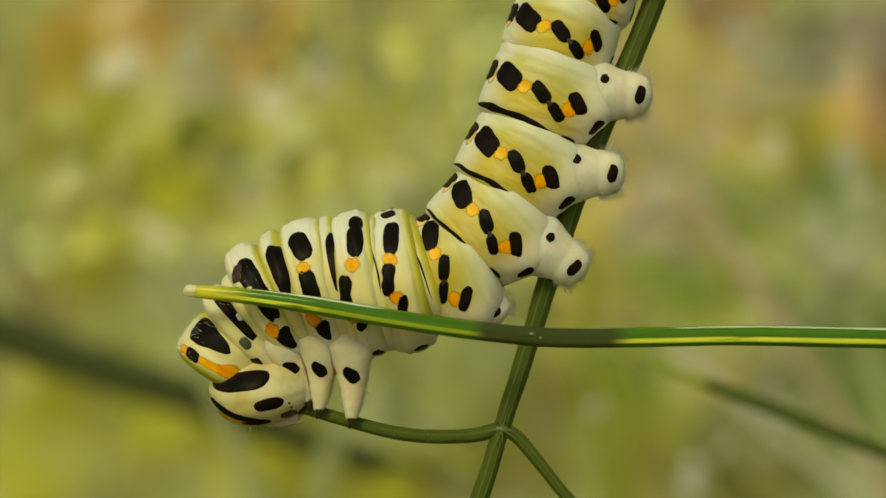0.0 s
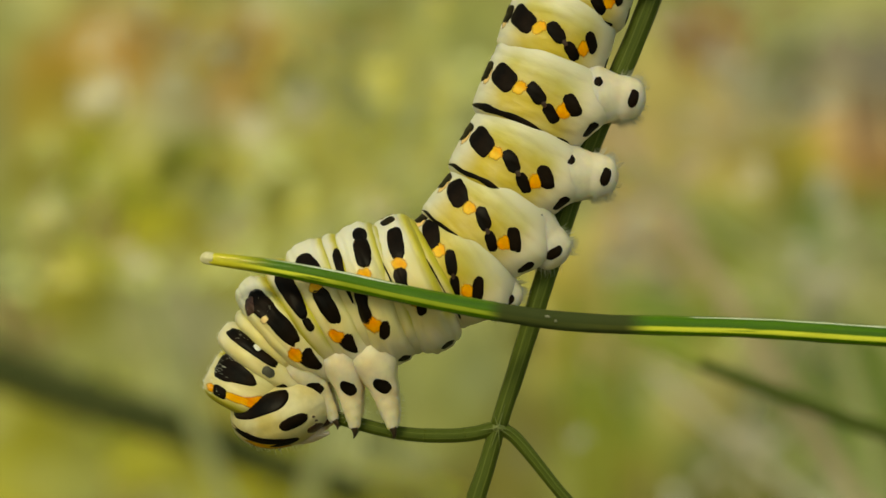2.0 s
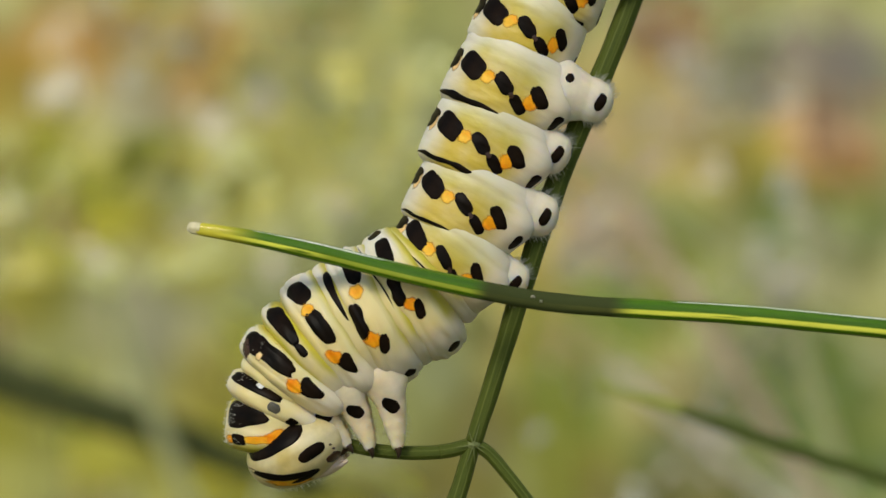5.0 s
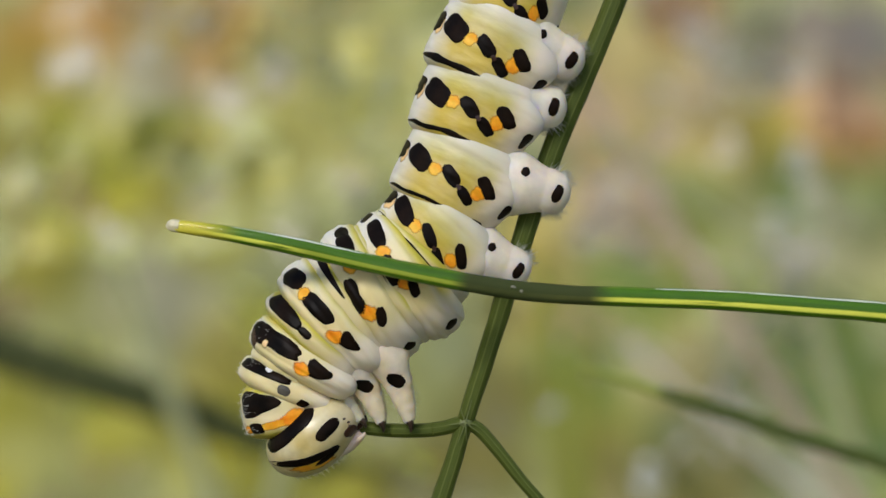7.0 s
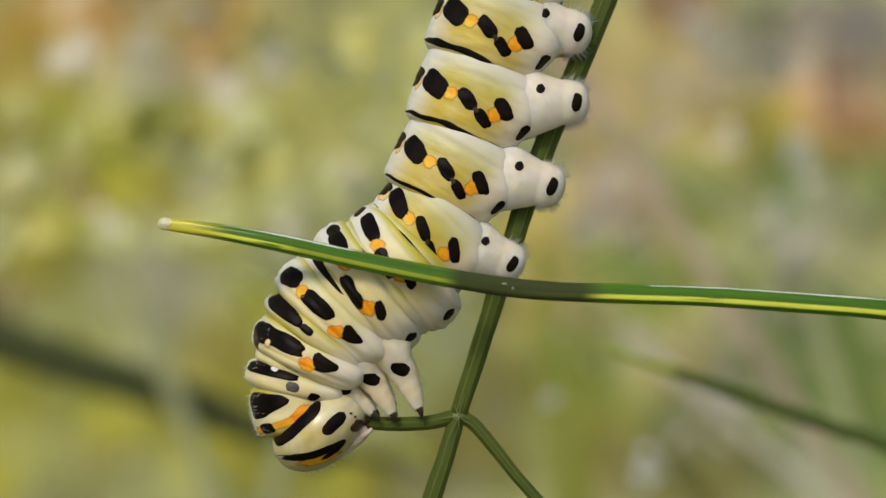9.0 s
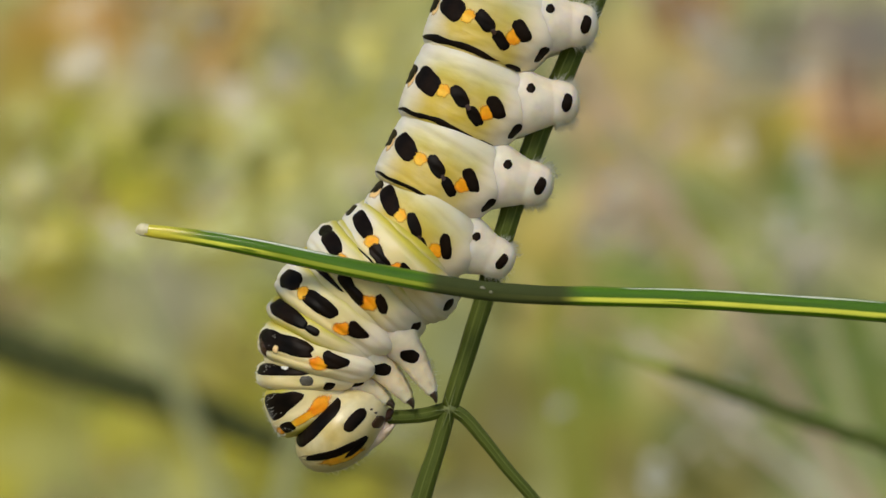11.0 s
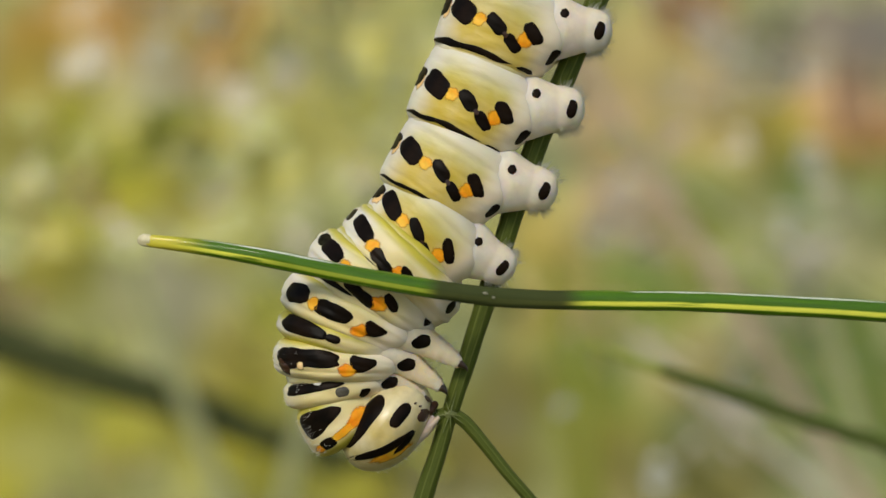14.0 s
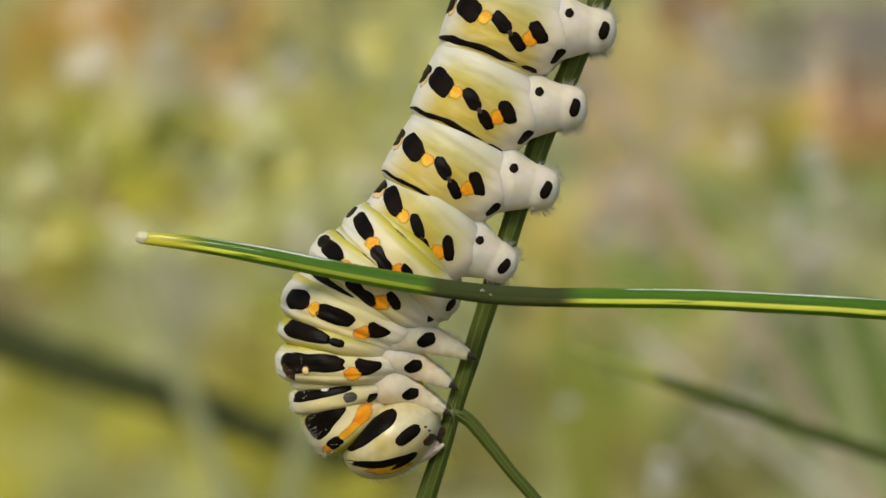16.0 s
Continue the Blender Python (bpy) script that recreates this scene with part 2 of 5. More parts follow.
class Ring:
    """One body ring. Local x from back to belly, y away from the viewed flank, z towards the tail; mm."""

    def __init__(self, key, name, radius, half, material, creases=(), label="", belly=0.0, seed=0, taper=0.0, puff=5.0, lean=0.1):
        self.puff, self.lean = puff, lean
        self.R, self.h, self.creases, self.belly, self.seed, self.taper = radius, half, creases, belly, seed, taper
        nu, nv = 96, 60
        us = [math.sin(math.pi / 2 * (2 * j / (nv - 1) - 1)) * 0.9999 for j in range(nv)]
        bm = sheet(lambda i, j: self.at(self.R * (2 * math.pi * i / nu - math.pi), self.h * us[j]), nu, nv, True, True)
        self.ob = part(name, bm, material, caterpillar, label)
        MOVING[key] = self.ob

    def at(self, arc, s, lift=0.0):
        th, u = arc / self.R, max(-0.9999, min(0.9999, s / self.h))
        k = (1 - abs(u) ** self.puff) ** (1 / self.puff) + self.taper * u
        for c, depth, wide in self.creases:
            k -= depth * math.exp(-((u - c - 0.05 * math.sin(2 * th + self.seed)) / wide) ** 2)
        k += (0.018 if self.puff > 4 else 0.034) * noise.noise(Vector((math.sin(th) * 2.2, math.cos(th) * 2.2, s * 0.35 + self.seed * 7)))
        k += 0.012 * noise.noise(Vector((math.sin(th) * 3, math.cos(th) * 3, s * 2.2 + self.seed * 3)))
        k += (0.014 if self.puff > 4 else 0.03) * (abs(noise.noise(Vector((math.sin(th) * 1.6, math.cos(th) * 1.6, s * 1.1 + 0.9 * math.sin(th * 1.3) + self.seed * 5)))) - 0.3)
        near = th if th < math.pi / 2 else math.pi - th
        k += self.belly * math.exp(-((near - 1.12) / (0.5 if near < 1.12 else 0.3)) ** 2) * math.exp(-((u - self.lean) / 0.66) ** 2)
        r = self.R * k + lift
        return Vector((r * math.sin(th), -r * math.cos(th), s))

    def reach(self, w, s):
        """The arc at which the near flank lies w mm from the axis towards the belly."""
        if w < 0 or not self.belly:
            return self.R * math.asin(max(-0.985, min(0.985, w / self.R)))
        arcs = [self.R * 1.4 * n / 200 for n in range(201)]
        return min(arcs, key=lambda a: abs(self.at(a, s).x - w))


def blot(at, long, wide, tilt, lift, power=2.5, waist=0.0, rough=0.07, seed=0, around=28, rings=5, taper=0.0, bow=0.0):
    """A raised marking laid on a surface; at(p, q, lift) gives the surface round its middle."""
    c, s = math.cos(radians(tilt)), math.sin(radians(tilt))

    def f(i, j):
        a = 2 * math.pi * i / around
        rho = min(1.0, j / (rings - 1))
        ca, sa = math.cos(a), math.sin(a)
        e = (abs(ca) ** power + abs(sa) ** power) ** (-1 / power)
        e *= 1 + rough * noise.noise(Vector((ca * 1.7, sa * 1.7, seed * 3.1))) + 0.5 * rough * noise.noise(Vector((ca * 4.5, sa * 4.5, seed * 1.7)))
        p, q = 0.5 * long * e * ca * rho, 0.5 * wide * e * sa * rho
        q *= 1 + taper * 2 * p / long
        q += bow * wide * (2 * p / long) ** 2
        q *= 1 - waist * math.exp(-(p / (0.16 * long)) ** 2)
        q += waist * 0.18 * wide * math.tanh(p / (0.15 * long))
        up = -0.09 if j == rings else lift * (1 - rho ** 4) + 0.6 * abs(lift) + 0.01
        return at(p * c - q * s, p * s + q * c, up)
    bm = sheet(f, around, rings + 1, True)
    rim = bm.verts.layers.float.new("rim")
    for n, v in enumerate(bm.verts):
        v[rim] = min(1.0, n // around / (rings - 1))
    return bm


PROUD = []
NAMES = {"black": "black_spot", "lobed": "black_spot", "orange": "orange_spot", "peach": "orange_spot", "amber": "orange_spot", "brown": "brown_spot",
         "yellow": "yellow_spot", "grey": "grey_spot", "white": "white_dot"}
COUNT = [0]


def spots(ring, w, s, long, wide, tilt, kind, taper=0.0, bow=0.0, waist=0.0):
    """The same marking on both flanks of a ring, w mm from the axis towards the belly and s mm towards the tail."""
    arc = ring.reach(w, s)
    for flank in (1, -1):
        COUNT[0] += 1
        base = arc if flank > 0 else math.pi * ring.R - arc
        lift = 0.05 if kind == "white" or (kind == "peach" and ring in PROUD) else 0.006 if kind in ("orange", "amber", "peach", "yellow") else 0.010
        faded = kind in ("orange", "amber", "yellow") or (kind == "peach" and ring not in PROUD)
        k = 1.34 if faded else 1.0
        bm = blot(lambda p, q, up: ring.at(base + flank * p, s + q, up), long * k, wide * k, tilt, lift,
                  2.05 if faded else 3.2 if long > 2 else 2.5 + 0.7 * (COUNT[0] * 0.618 % 1), 0.24 if kind == "lobed" else waist, 0.2 if faded else 0.11, COUNT[0], 44, 9, taper, bow)
        part(NAMES[kind], bm, TINT["black" if kind == "lobed" else kind], ring.ob)


def band(ring, s, from_deg, to_deg, wide, seed=0):
    """A thin black line round part of a ring, on both flanks."""
    for flank in (1, -1):
        n = 30

        def f(i, j):
            th = radians(from_deg + (to_deg - from_deg) * i / (n - 1))
            t = wide * (0.75 + 0.5 * noise.noise(Vector((th * 3, seed, 5)))) * min(1, 5 * min(i + 0.4, n - 0.6 - i) / n)
            q = (j - 2) / 2 * t * 0.5
            th = th if flank > 0 else math.pi - th
            return ring.at(th * ring.R, s + q + 0.18 * noise.noise(Vector((th * 2, seed, 1))), 0.03 if j in (1, 2, 3) else -0.05)
        part("black_line", sheet(f, n, 5), TINT["black"], ring.ob)


CREASE = ((0.52, 0.014, 0.09), (-0.66, 0.008, 0.06))
a8 = Ring("a8", "abdomen_ring", 3.7, 2.6, SKIN, CREASE, seed=8)
a7 = Ring("a7", "abdomen_ring", 4.05, 3.0, SKIN, CREASE, seed=7)
a6 = Ring("a6", "abdomen_ring", 4.2, 3.15, SKIN, CREASE, seed=6, belly=0.35, puff=7)
a5 = Ring("a5", "abdomen_ring", 4.2, 3.10, SKIN, CREASE, seed=5, belly=0.35, puff=7)
a4 = Ring("a4", "abdomen_ring", 4.2, 3.05, SKIN, CREASE, seed=4, belly=0.35, puff=7)
a3 = Ring("a3", "abdomen_ring", 4.25, 2.75, SKIN, CREASE, seed=3, belly=0.26, puff=6)
FOLDS = ((0.5, 0.026, 0.11), (-0.42, 0.02, 0.09))
a2 = Ring("a2", "abdomen_ring", 5.25, 2.0, PALE, FOLDS, seed=2, puff=3.8)
a1 = Ring("a1", "abdomen_ring", 5.35, 1.95, PALE, FOLDS, seed=1, puff=3.6)
t3 = Ring("t3", "thorax_ring", 4.9, 2.0, PALE, FOLDS, seed=13, puff=3.6, belly=0.18, lean=0.25)
t2 = Ring("t2", "thorax_ring", 4.4, 1.6, PALE, FOLDS, seed=12, puff=3.6, belly=0.20, lean=0.1)
t1 = Ring("t1", "thorax_ring", 3.6, 1.3, PALE, (), seed=11, puff=3, belly=0.24, lean=0.0)
collar = Ring("collar", "collar_ring", 3.3, 2.25, PALE, (), seed=10, taper=-0.05, puff=3.5)
PROUD.append(t2)
BANDS = {a8: 0.9, a7: 0.95, a6: 0.9, a5: 0.68, a4: 0.5, a3: 0.45}
for ring in (a3, a4, a5, a6, a7, a8):
    for w, s, long, wide, tilt, kind in ((-4.52, 0.1, 2.6, 1.5, 0, "black"), (-3.9, -0.25, 1.2, 1.5, 0, "peach"), (-2.78, -0.04, 2.55, 1.62, -22, "black"),
                                         (-1.42, -0.36, 1.0, 1.1, -40, "amber"), (-0.18, -0.30, 1.75, 1.02, -32, "black"), (1.32, -1.18, 1.5, 0.86, -34, "black"), (0.66, -0.80, 0.55, 0.36, -36, "brown"),
                                         (2.02, -0.66, 1.05, 1.2, -20, "orange"), (2.45, -0.04, 1.65, 0.95, -46, "black"), (4.40, -1.0, 1.25, 0.66, 104, "black")):
        spots(ring, w, s, long * (1.1 if ring is a3 else 1.0), wide * (0.8 if ring is a3 else 0.92 if ring is a4 else 1.0), tilt, kind)
    band(ring, -0.88 * ring.h + 0.3 * BANDS[ring], -85, 26, BANDS[ring], ring.seed)
    band(ring, -0.84 * ring.h, 32, 54, 0.3 + 0.3 * BANDS[ring], ring.seed + 20)
spots(a2, -5.49, 0.15, 1.41, 1.07, 4, 'black')
spots(a2, -3.8, 0.10, 2.95, 1.12, -12, 'black')
spots(a2, -2.35, -0.32, 1.25, 1.05, 20, 'amber')
spots(a2, -1.14, -0.72, 2.57, 1.03, -18, 'lobed')
spots(a2, 0.30, -0.43, 1.16, 1.07, 44, 'orange')
spots(a2, 0.93, -0.16, 1.49, 0.74, -16, 'black')
spots(a2, 4.67, 0.34, 1.16, 0.98, 24, 'black')
spots(a1, -4.90, 0.46, 1.66, 0.98, -1, 'black')
spots(a1, -3.85, 0.26, 2.75, 1.15, -6, 'black')
spots(a1, -2.35, -0.18, 1.25, 1.05, 20, 'amber')
spots(a1, -0.43, -1.01, 2.74, 1.03, -11, 'lobed')
spots(a1, 1.12, -0.74, 1.33, 1.23, 34, 'orange')
spots(a1, 1.78, -0.20, 1.49, 0.74, -21, 'black')
spots(a1, 4.65, 0.34, 1.00, 0.82, 34, 'black')
spots(t3, -3.6, -0.15, 2.6, 1.45, 12, 'black')
spots(t3, -2.14, -0.29, 1.05, 1.0, 22, 'amber')
spots(t3, -0.66, -0.15, 2.95, 1.22, 4, 'black')
spots(t3, 1.68, -0.53, 1.33, 0.98, 22, 'orange')
spots(t3, 2.62, -0.10, 1.65, 1.0, 8, 'black', taper=-0.5, bow=0.15)
spots(t2, -1.75, 0.14, 5.3, 1.5, 0, 'black', taper=-0.15, waist=0.16)
spots(t2, -3.30, -0.60, 1.41, 0.98, -28, 'brown')
spots(t2, -1.95, -0.39, 0.66, 0.82, 2, 'peach')
spots(t2, 1.42, -0.51, 1.41, 0.98, 2, 'orange')
spots(t2, 2.50, -0.02, 1.85, 1.05, 2, 'black', taper=-0.4, bow=0.2)
spots(t1, -1.3, 0.62, 5.0, 1.0, 3, 'black', bow=-0.12)
spots(t1, -0.75, 0.82, 0.66, 0.52, -10, 'white')
spots(t1, 0.98, -0.17, 0.91, 0.70, 0, 'grey')
spots(t1, 2.47, -0.52, 0.75, 0.61, -10, 'black')
spots(collar, -1.35, 0.52, 3.9, 1.55, -3, 'black', taper=-0.5)
spots(collar, 1.2, -0.80, 1.9, 1.1, 12, 'orange')
spots(collar, -1.76, -1.21, 1.49, 0.82, -2, 'black')
spots(collar, -2.47, -1.22, 1.83, 0.66, 4, 'yellow')
spots(collar, -0.37, -1.13, 2.91, 0.61, 5, 'yellow')

# soft folds between the rings
for key, name, R, h, line in (("a7-a6", "skin_fold", 3.85, 1.3, None), ("a6-a5", "skin_fold", 3.9, 1.3, None), ("a5-a4", "skin_fold", 3.9, 1.25, None),
                              ("a4-a3", "skin_fold", 3.95, 1.2, None), ("a3-a2", "skin_fold", 4.5, 1.3, (0, -80, 20, 0.3)),
                              ("a2-a1", "skin_fold", 5.05, 1.3, (0, -80, 0, 0.22)), ("a1-t3", "skin_fold", 4.95, 1.5, None),
                              ("t3-t2", "skin_fold", 4.65, 1.5, None), ("t2-t1", "skin_fold", 3.5, 1.1, None), ("t1-collar", "skin_fold", 3.0, 1.1, None), ("collar-head", "neck", 2.3, 1.6, None)):
    ring = Ring(key, name, R, h, FOLD, (), seed=len(key) + R, puff=2.6)
    if line:
        band(ring, *line, seed=R)
    if key == "a1-t3":
        spots(ring, -2.6, 0.1, 4.6, 0.5, -4, "black", taper=-0.6, bow=0.2)
    if key == "t3-t2":
        spots(ring, -2.6, 0.1, 4.2, 1.25, -3, "black", taper=-0.2)
        spots(ring, -0.1, -0.1, 1.1, 0.6, -3, "black")


def hairs(spread, count, length, seed):
    """Fine pale hairs; spread(u, v) gives a root and a way out of the skin."""
    rng = random.Random(seed)
    bm = bmesh.new()
    for _ in range(count):
        root, way = spread(rng.random(), rng.random())
        way = (way + Vector((rng.uniform(-.4, .4), rng.uniform(-.4, .4), rng.uniform(-.4, .4)))).normalized()
        side = way.orthogonal().normalized() * 0.018
        other = way.cross(side)
        tip = bm.verts.new((root + way * length * rng.uniform(0.5, 1.2)) * 0.001)
        b = [bm.verts.new((root + side * math.cos(a) + other * math.sin(a)) * 0.001) for a in (0, 2.1, 4.2)]
        for i in range(3):
            bm.faces.new((b[i], b[(i + 1) % 3], tip))
    return bm


def fuzz(ring, count, length, seed):
    """Fine hairs along the back of a ring."""
    def root(u, v):
        th, s = -1.57 + 2.2 * (u - 0.5), ring.h * 1.5 * (v - 0.5)
        return ring.at(th * ring.R, s), Vector((math.sin(th), -math.cos(th), 0))
    part("bristles", hairs(root, count, length, seed), HAIR, ring.ob)


for ring, count, length in ((collar, 170, 0.34), (t1, 60, 0.26), (t2, 60, 0.22)):
    fuzz(ring, count, length, ring.seed)


def soft(prof, x, w=0.3):
    """A smoothed outline through (place, radius) pairs."""
    xs, rs = [p for p, _ in prof], [r for _, r in prof]
    return float(np.mean(np.interp([x + w * k / 4 for k in range(-4, 5)], xs, rs)))


def proleg(key, scale, near):
    """A fleshy false foot along local x, with two black spots and a bristly pad."""
    prof = ((-0.9, 2.5), (-0.3, 2.5), (0.4, 2.36), (1.1, 2.12), (1.8, 1.86), (2.2, 1.7), (2.38, 1.6), (2.6, 1.62), (3.0, 1.58), (3.5, 1.46), (3.85, 1.33), (4.12, 1.02), (4.28, 0.7), (4.35, 0.35), (4.38, 0.05))
    nu, nv = 40, 44

    def at(x, a, lift=0.0):
        r = soft(prof, x, 0.35 if x < 1.9 else 0.12) * (1 + 0.03 * noise.noise(Vector((x * 0.9, math.cos(a) * 1.5, math.sin(a) * 1.5 + scale)))) + lift
        y = near * (-1.65 + 0.10 * x + 0.35 * max(0.0, 0.9 - x)) + near * r * -0.85 * math.cos(a)
        return Vector((x, y, -r * math.sin(a))) * scale
    xs = [-0.9 + (4.38 + 0.9) * math.sin(math.pi / 2 * j / (nv - 1)) for j in range(nv)]
    ob = part("proleg", sheet(lambda i, j: at(xs[j], 2 * math.pi * i / nu), nu, nv, True, True), LIMB, caterpillar, "whitish fleshy proleg with black spots")
    for x, z, long, wide, tilt in ((0.8, -0.85, 0.68, 0.56, 60), (3.4, 0.1, 1.3, 0.74, 74)):
        r0 = 2.1 if x < 2 else 1.42
        a0 = math.asin(z / r0)
        part("black_spot", blot(lambda p, q, up: at(x + p, a0 - q / r0, up), long, wide, tilt, 0.03, 2.5, 0, 0.16, x), TINT["black"], ob)
    part("bristles", hairs(lambda u, v: (at(2.5 + 1.75 * u, 1.0 + 4.28 * v), Vector((0.5 + u, -0.7 * near * math.cos(1.0 + 4.28 * v), -math.sin(1.0 + 4.28 * v)))), 190, 0.74 * scale, 3), HAIR, ob)
    MOVING.setdefault(key, []).append(ob)


for key, scale in (("proleg_a6", 1.0), ("proleg_a5", 1.0), ("proleg_a4", 1.0), ("proleg_a3", 0.92)):
    proleg(key, scale, 1)
    proleg(key, scale, -1)


def leg(key, near, scale):
    """A jointed true leg along local x, its coxa at the origin, with a dark claw."""
    prof = ((-3.4, 1.2), (-2.8, 1.5), (-2.2, 1.7), (-1.5, 1.62), (-0.8, 1.32), (-0.2, 1.06), (0.45, 0.98), (0.72, 0.94), (0.9, 0.80), (1.2, 0.84), (1.55, 0.80), (1.75, 0.66), (1.95, 0.70), (2.3, 0.66), (2.48, 0.54), (2.9, 0.50), (3.2, 0.38), (3.28, 0.05))
    nu, nv = 32, 64

    def at(x, a, lift=0.0):
        r = soft(prof, x, 0.25 if x < 0.4 else 0.2 if x < 2.9 else 0.1) * (1 + 0.05 * noise.noise(Vector((x, math.cos(a), math.sin(a) + scale)))) + lift
        return Vector((x, near * (-1.95 + 0.12 * max(0.0, x) - 0.10 * max(0.0, -x) - 0.8 * r * math.cos(a)), -r * math.sin(a) - 0.06 * x * x * 0.4)) * scale
    ob = part("leg", sheet(lambda i, j: at(-3.4 + 6.68 * j / (nv - 1), 2 * math.pi * i / nu), nu, nv, True, True), LEGSKIN, caterpillar, "short pale jointed leg with a dark claw")
    part("black_spot", blot(lambda p, q, up: at(p, -q / 1.0, up), 1.35, 0.9, 46, 0.02, 2.6, 0, 0.14, scale), TINT["black"], ob)
    claw = [Vector((3.05, near * -1.68, -0.25)), Vector((3.4, near * -1.64, -0.27)), Vector((3.7, near * -1.6, -0.36)), Vector((3.88, near * -1.55, -0.5))]
    part("claw", tube([v * scale for v in claw], lambda t: scale * (0.30 - 0.27 * t), 12, 12), CLAW, ob, "dark brown claw")
    part("bristles", hairs(lambda u, v: (at(0.8 + 2 * u, 6.28 * v), Vector((0.6, -0.6 * near * math.cos(6.28 * v), -math.sin(6.28 * v)))), 34, 0.55, 5), HAIR, ob)
    MOVING.setdefault(key, []).append(ob)


for key, scale in (("leg_t3", 1.0), ("leg_t2", 0.93), ("leg_t1", 0.86)):
    leg(key, 1, scale)
    leg(key, -1, scale)


def head():
    """The head capsule in local x and z, its face towards +x."""
    tilt = radians(33)
    c, s = math.cos(tilt), math.sin(tilt)
    A, B, Y = 3.85, 2.7, 4.0

    def shell(x, z, near=1, lift=0.0):
        a, b = (x * c + z * s), (-x * s + z * c)
        d = max(0.0, 1 - (a / A) ** 2 - (b / B) ** 2)
        n = Vector((a / A ** 2 * c - b / B ** 2 * s, -near * math.sqrt(d) / Y, a / A ** 2 * s + b / B ** 2 * c)).normalized()
        return Vector((x, -near * Y * math.sqrt(d), z)) + n * lift

    def f(i, j):
        u, v = 2 * math.pi * i / 56, math.pi * (j + 0.05) / 35.1
        a, b, y = A * math.cos(v), B * math.sin(v) * math.sin(u), -Y * math.sin(v) * math.cos(u)
        y *= 1 - 0.05 * math.exp(-(b / 0.4) ** 2) * (b < 0)
        return (a * c - b * s, y, a * s + b * c)
    ob = part("head", sheet(f, 56, 36, True, True), HEADSKIN, caterpillar, "cream head capsule with black stripes")
    for near in (1, -1):
        for x, z, long, wide, t in ((-1.45, 0.66, 4.5, 1.2, 37), (1.2, 0.42, 2.0, 0.92, 36)):
            part("black_stripe", blot(lambda p, q, up: shell(x + p, z + q, near, up), long, wide, t, 0.015, 2.6, 0, 0.1, x, 36, 7), TINT["black"], ob)
        part("black_stripe", blot(lambda p, q, up: shell(-0.55 + p, -1.62 + q + 0.06 * p * p, near, up), 5.2, 0.56, 9, 0.03, 2.2, 0, 0.2, 4, 40), TINT["black"], ob)
        part("yellow_stripe", blot(lambda p, q, up: shell(-0.2 + p, -2.05 + q + 0.07 * p * p, near, up), 4.6, 1.0, 12, 0.006, 2.2, 0, 0.2, 6, 40), TINT["yellow"], ob)
        part("black_stripe", blot(lambda p, q, up: shell(0.9 + p, -1.62 + q + 0.05 * p * p, near, up), 1.9, 0.34, 30, 0.03, 2.2, 0, 0.2, 8, 40), TINT["black"], ob)
        for n, (x, z) in enumerate(((2.55, 0.95), (2.8, 0.65), (2.85, 0.35))):
            part("eye", blot(lambda p, q, up: shell(x - 0.1 + p, z + q, near, up), 0.17, 0.16, 0, 0.05, 2, 0, 0, n, 14, 4), CLAW, ob)
        part("antenna", tube([(2.7, -near * 0.9, 0.9), (3.1, -near * 0.95, 1.0), (3.45, -near * 0.95, 0.95)], lambda t: 0.28 - 0.16 * t, 10, 12), LIMB, ob)
        part("mandible", tube([(2.5, -near * 0.85, 0.1), (3.2, -near * 0.75, 0.25), (3.75, -near * 0.3, 0.5)], lambda t: 0.66 - 0.4 * t, 12, 14), TINT["brown"], ob, "dark brown mandible")
        part("maxilla", tube([(1.6, -near * 1.0, -1.25), (2.3, -near * 1.05, -1.05), (2.9, -near * 0.95, -0.75), (3.4, -near * 0.8, -0.5)], lambda t: 0.72 - 0.3 * t - 0.3 * max(0.0, t - 0.8), 16, 16, 3, 0.04), MOUTH, ob, "pinkish fleshy mouthpart")
        part("palp", tube([(2.7, -near * 1.25, -0.95), (3.3, -near * 1.2, -0.75), (3.75, -near * 1.1, -0.45)], lambda t: 0.28 - 0.16 * t, 10, 12), MOUTH, ob)
        part("cheek_spot", blot(lambda p, q, up: shell(2.75 + p, -0.05 + q, near, up), 0.95, 0.7, 40, 0.02, 2.5, 0, 0.15, 3, 24), TINT["brown"], ob)

    def root(u, v):
        a = A * (1.75 * u - 0.8)
        b = -B * math.sqrt(max(0, 1 - (a / A) ** 2)) * (0.93 + 0.06 * v)
        return shell(a * c - b * s, a * s + b * c), Vector((s + 0.3, -0.3, -c))
    part("bristles", hairs(root, 80, 0.5, 9), HAIR, ob)
    MOVING["head"] = ob


head()


def tail():
    """The last ring and its clasping feet, above the picture for most of the time."""
    ring = Ring("tail", "tail_ring", 3.3, 2.4, SKIN, CREASE, seed=9, taper=-0.12)
    for near in (1, -1):
        bm = sheet(lambda i, j: ((1.4 + 4.4 * j / 19), near * (-1.9 + 0.12 * j / 2) + 1.5 * math.sin(math.pi * (0.25 + 0.72 * j / 19)) * math.cos(6.2832 * i / 30),
                                 0.3 + 1.75 * math.sin(math.pi * (0.25 + 0.72 * j / 19)) * math.sin(6.2832 * i / 30)), 30, 20, True, True)
        part("anal_proleg", bm, LIMB, ring.ob)
        part("black_spot", blot(lambda p, q, up: Vector((4.9 + p, near * -(2.95 + up - 0.12 * p * p - 0.1 * q * q), -0.55 + q - 0.18 * p * p)), 2.3, 0.9, 25, 0.06), TINT["black"], ring.ob)


tail()

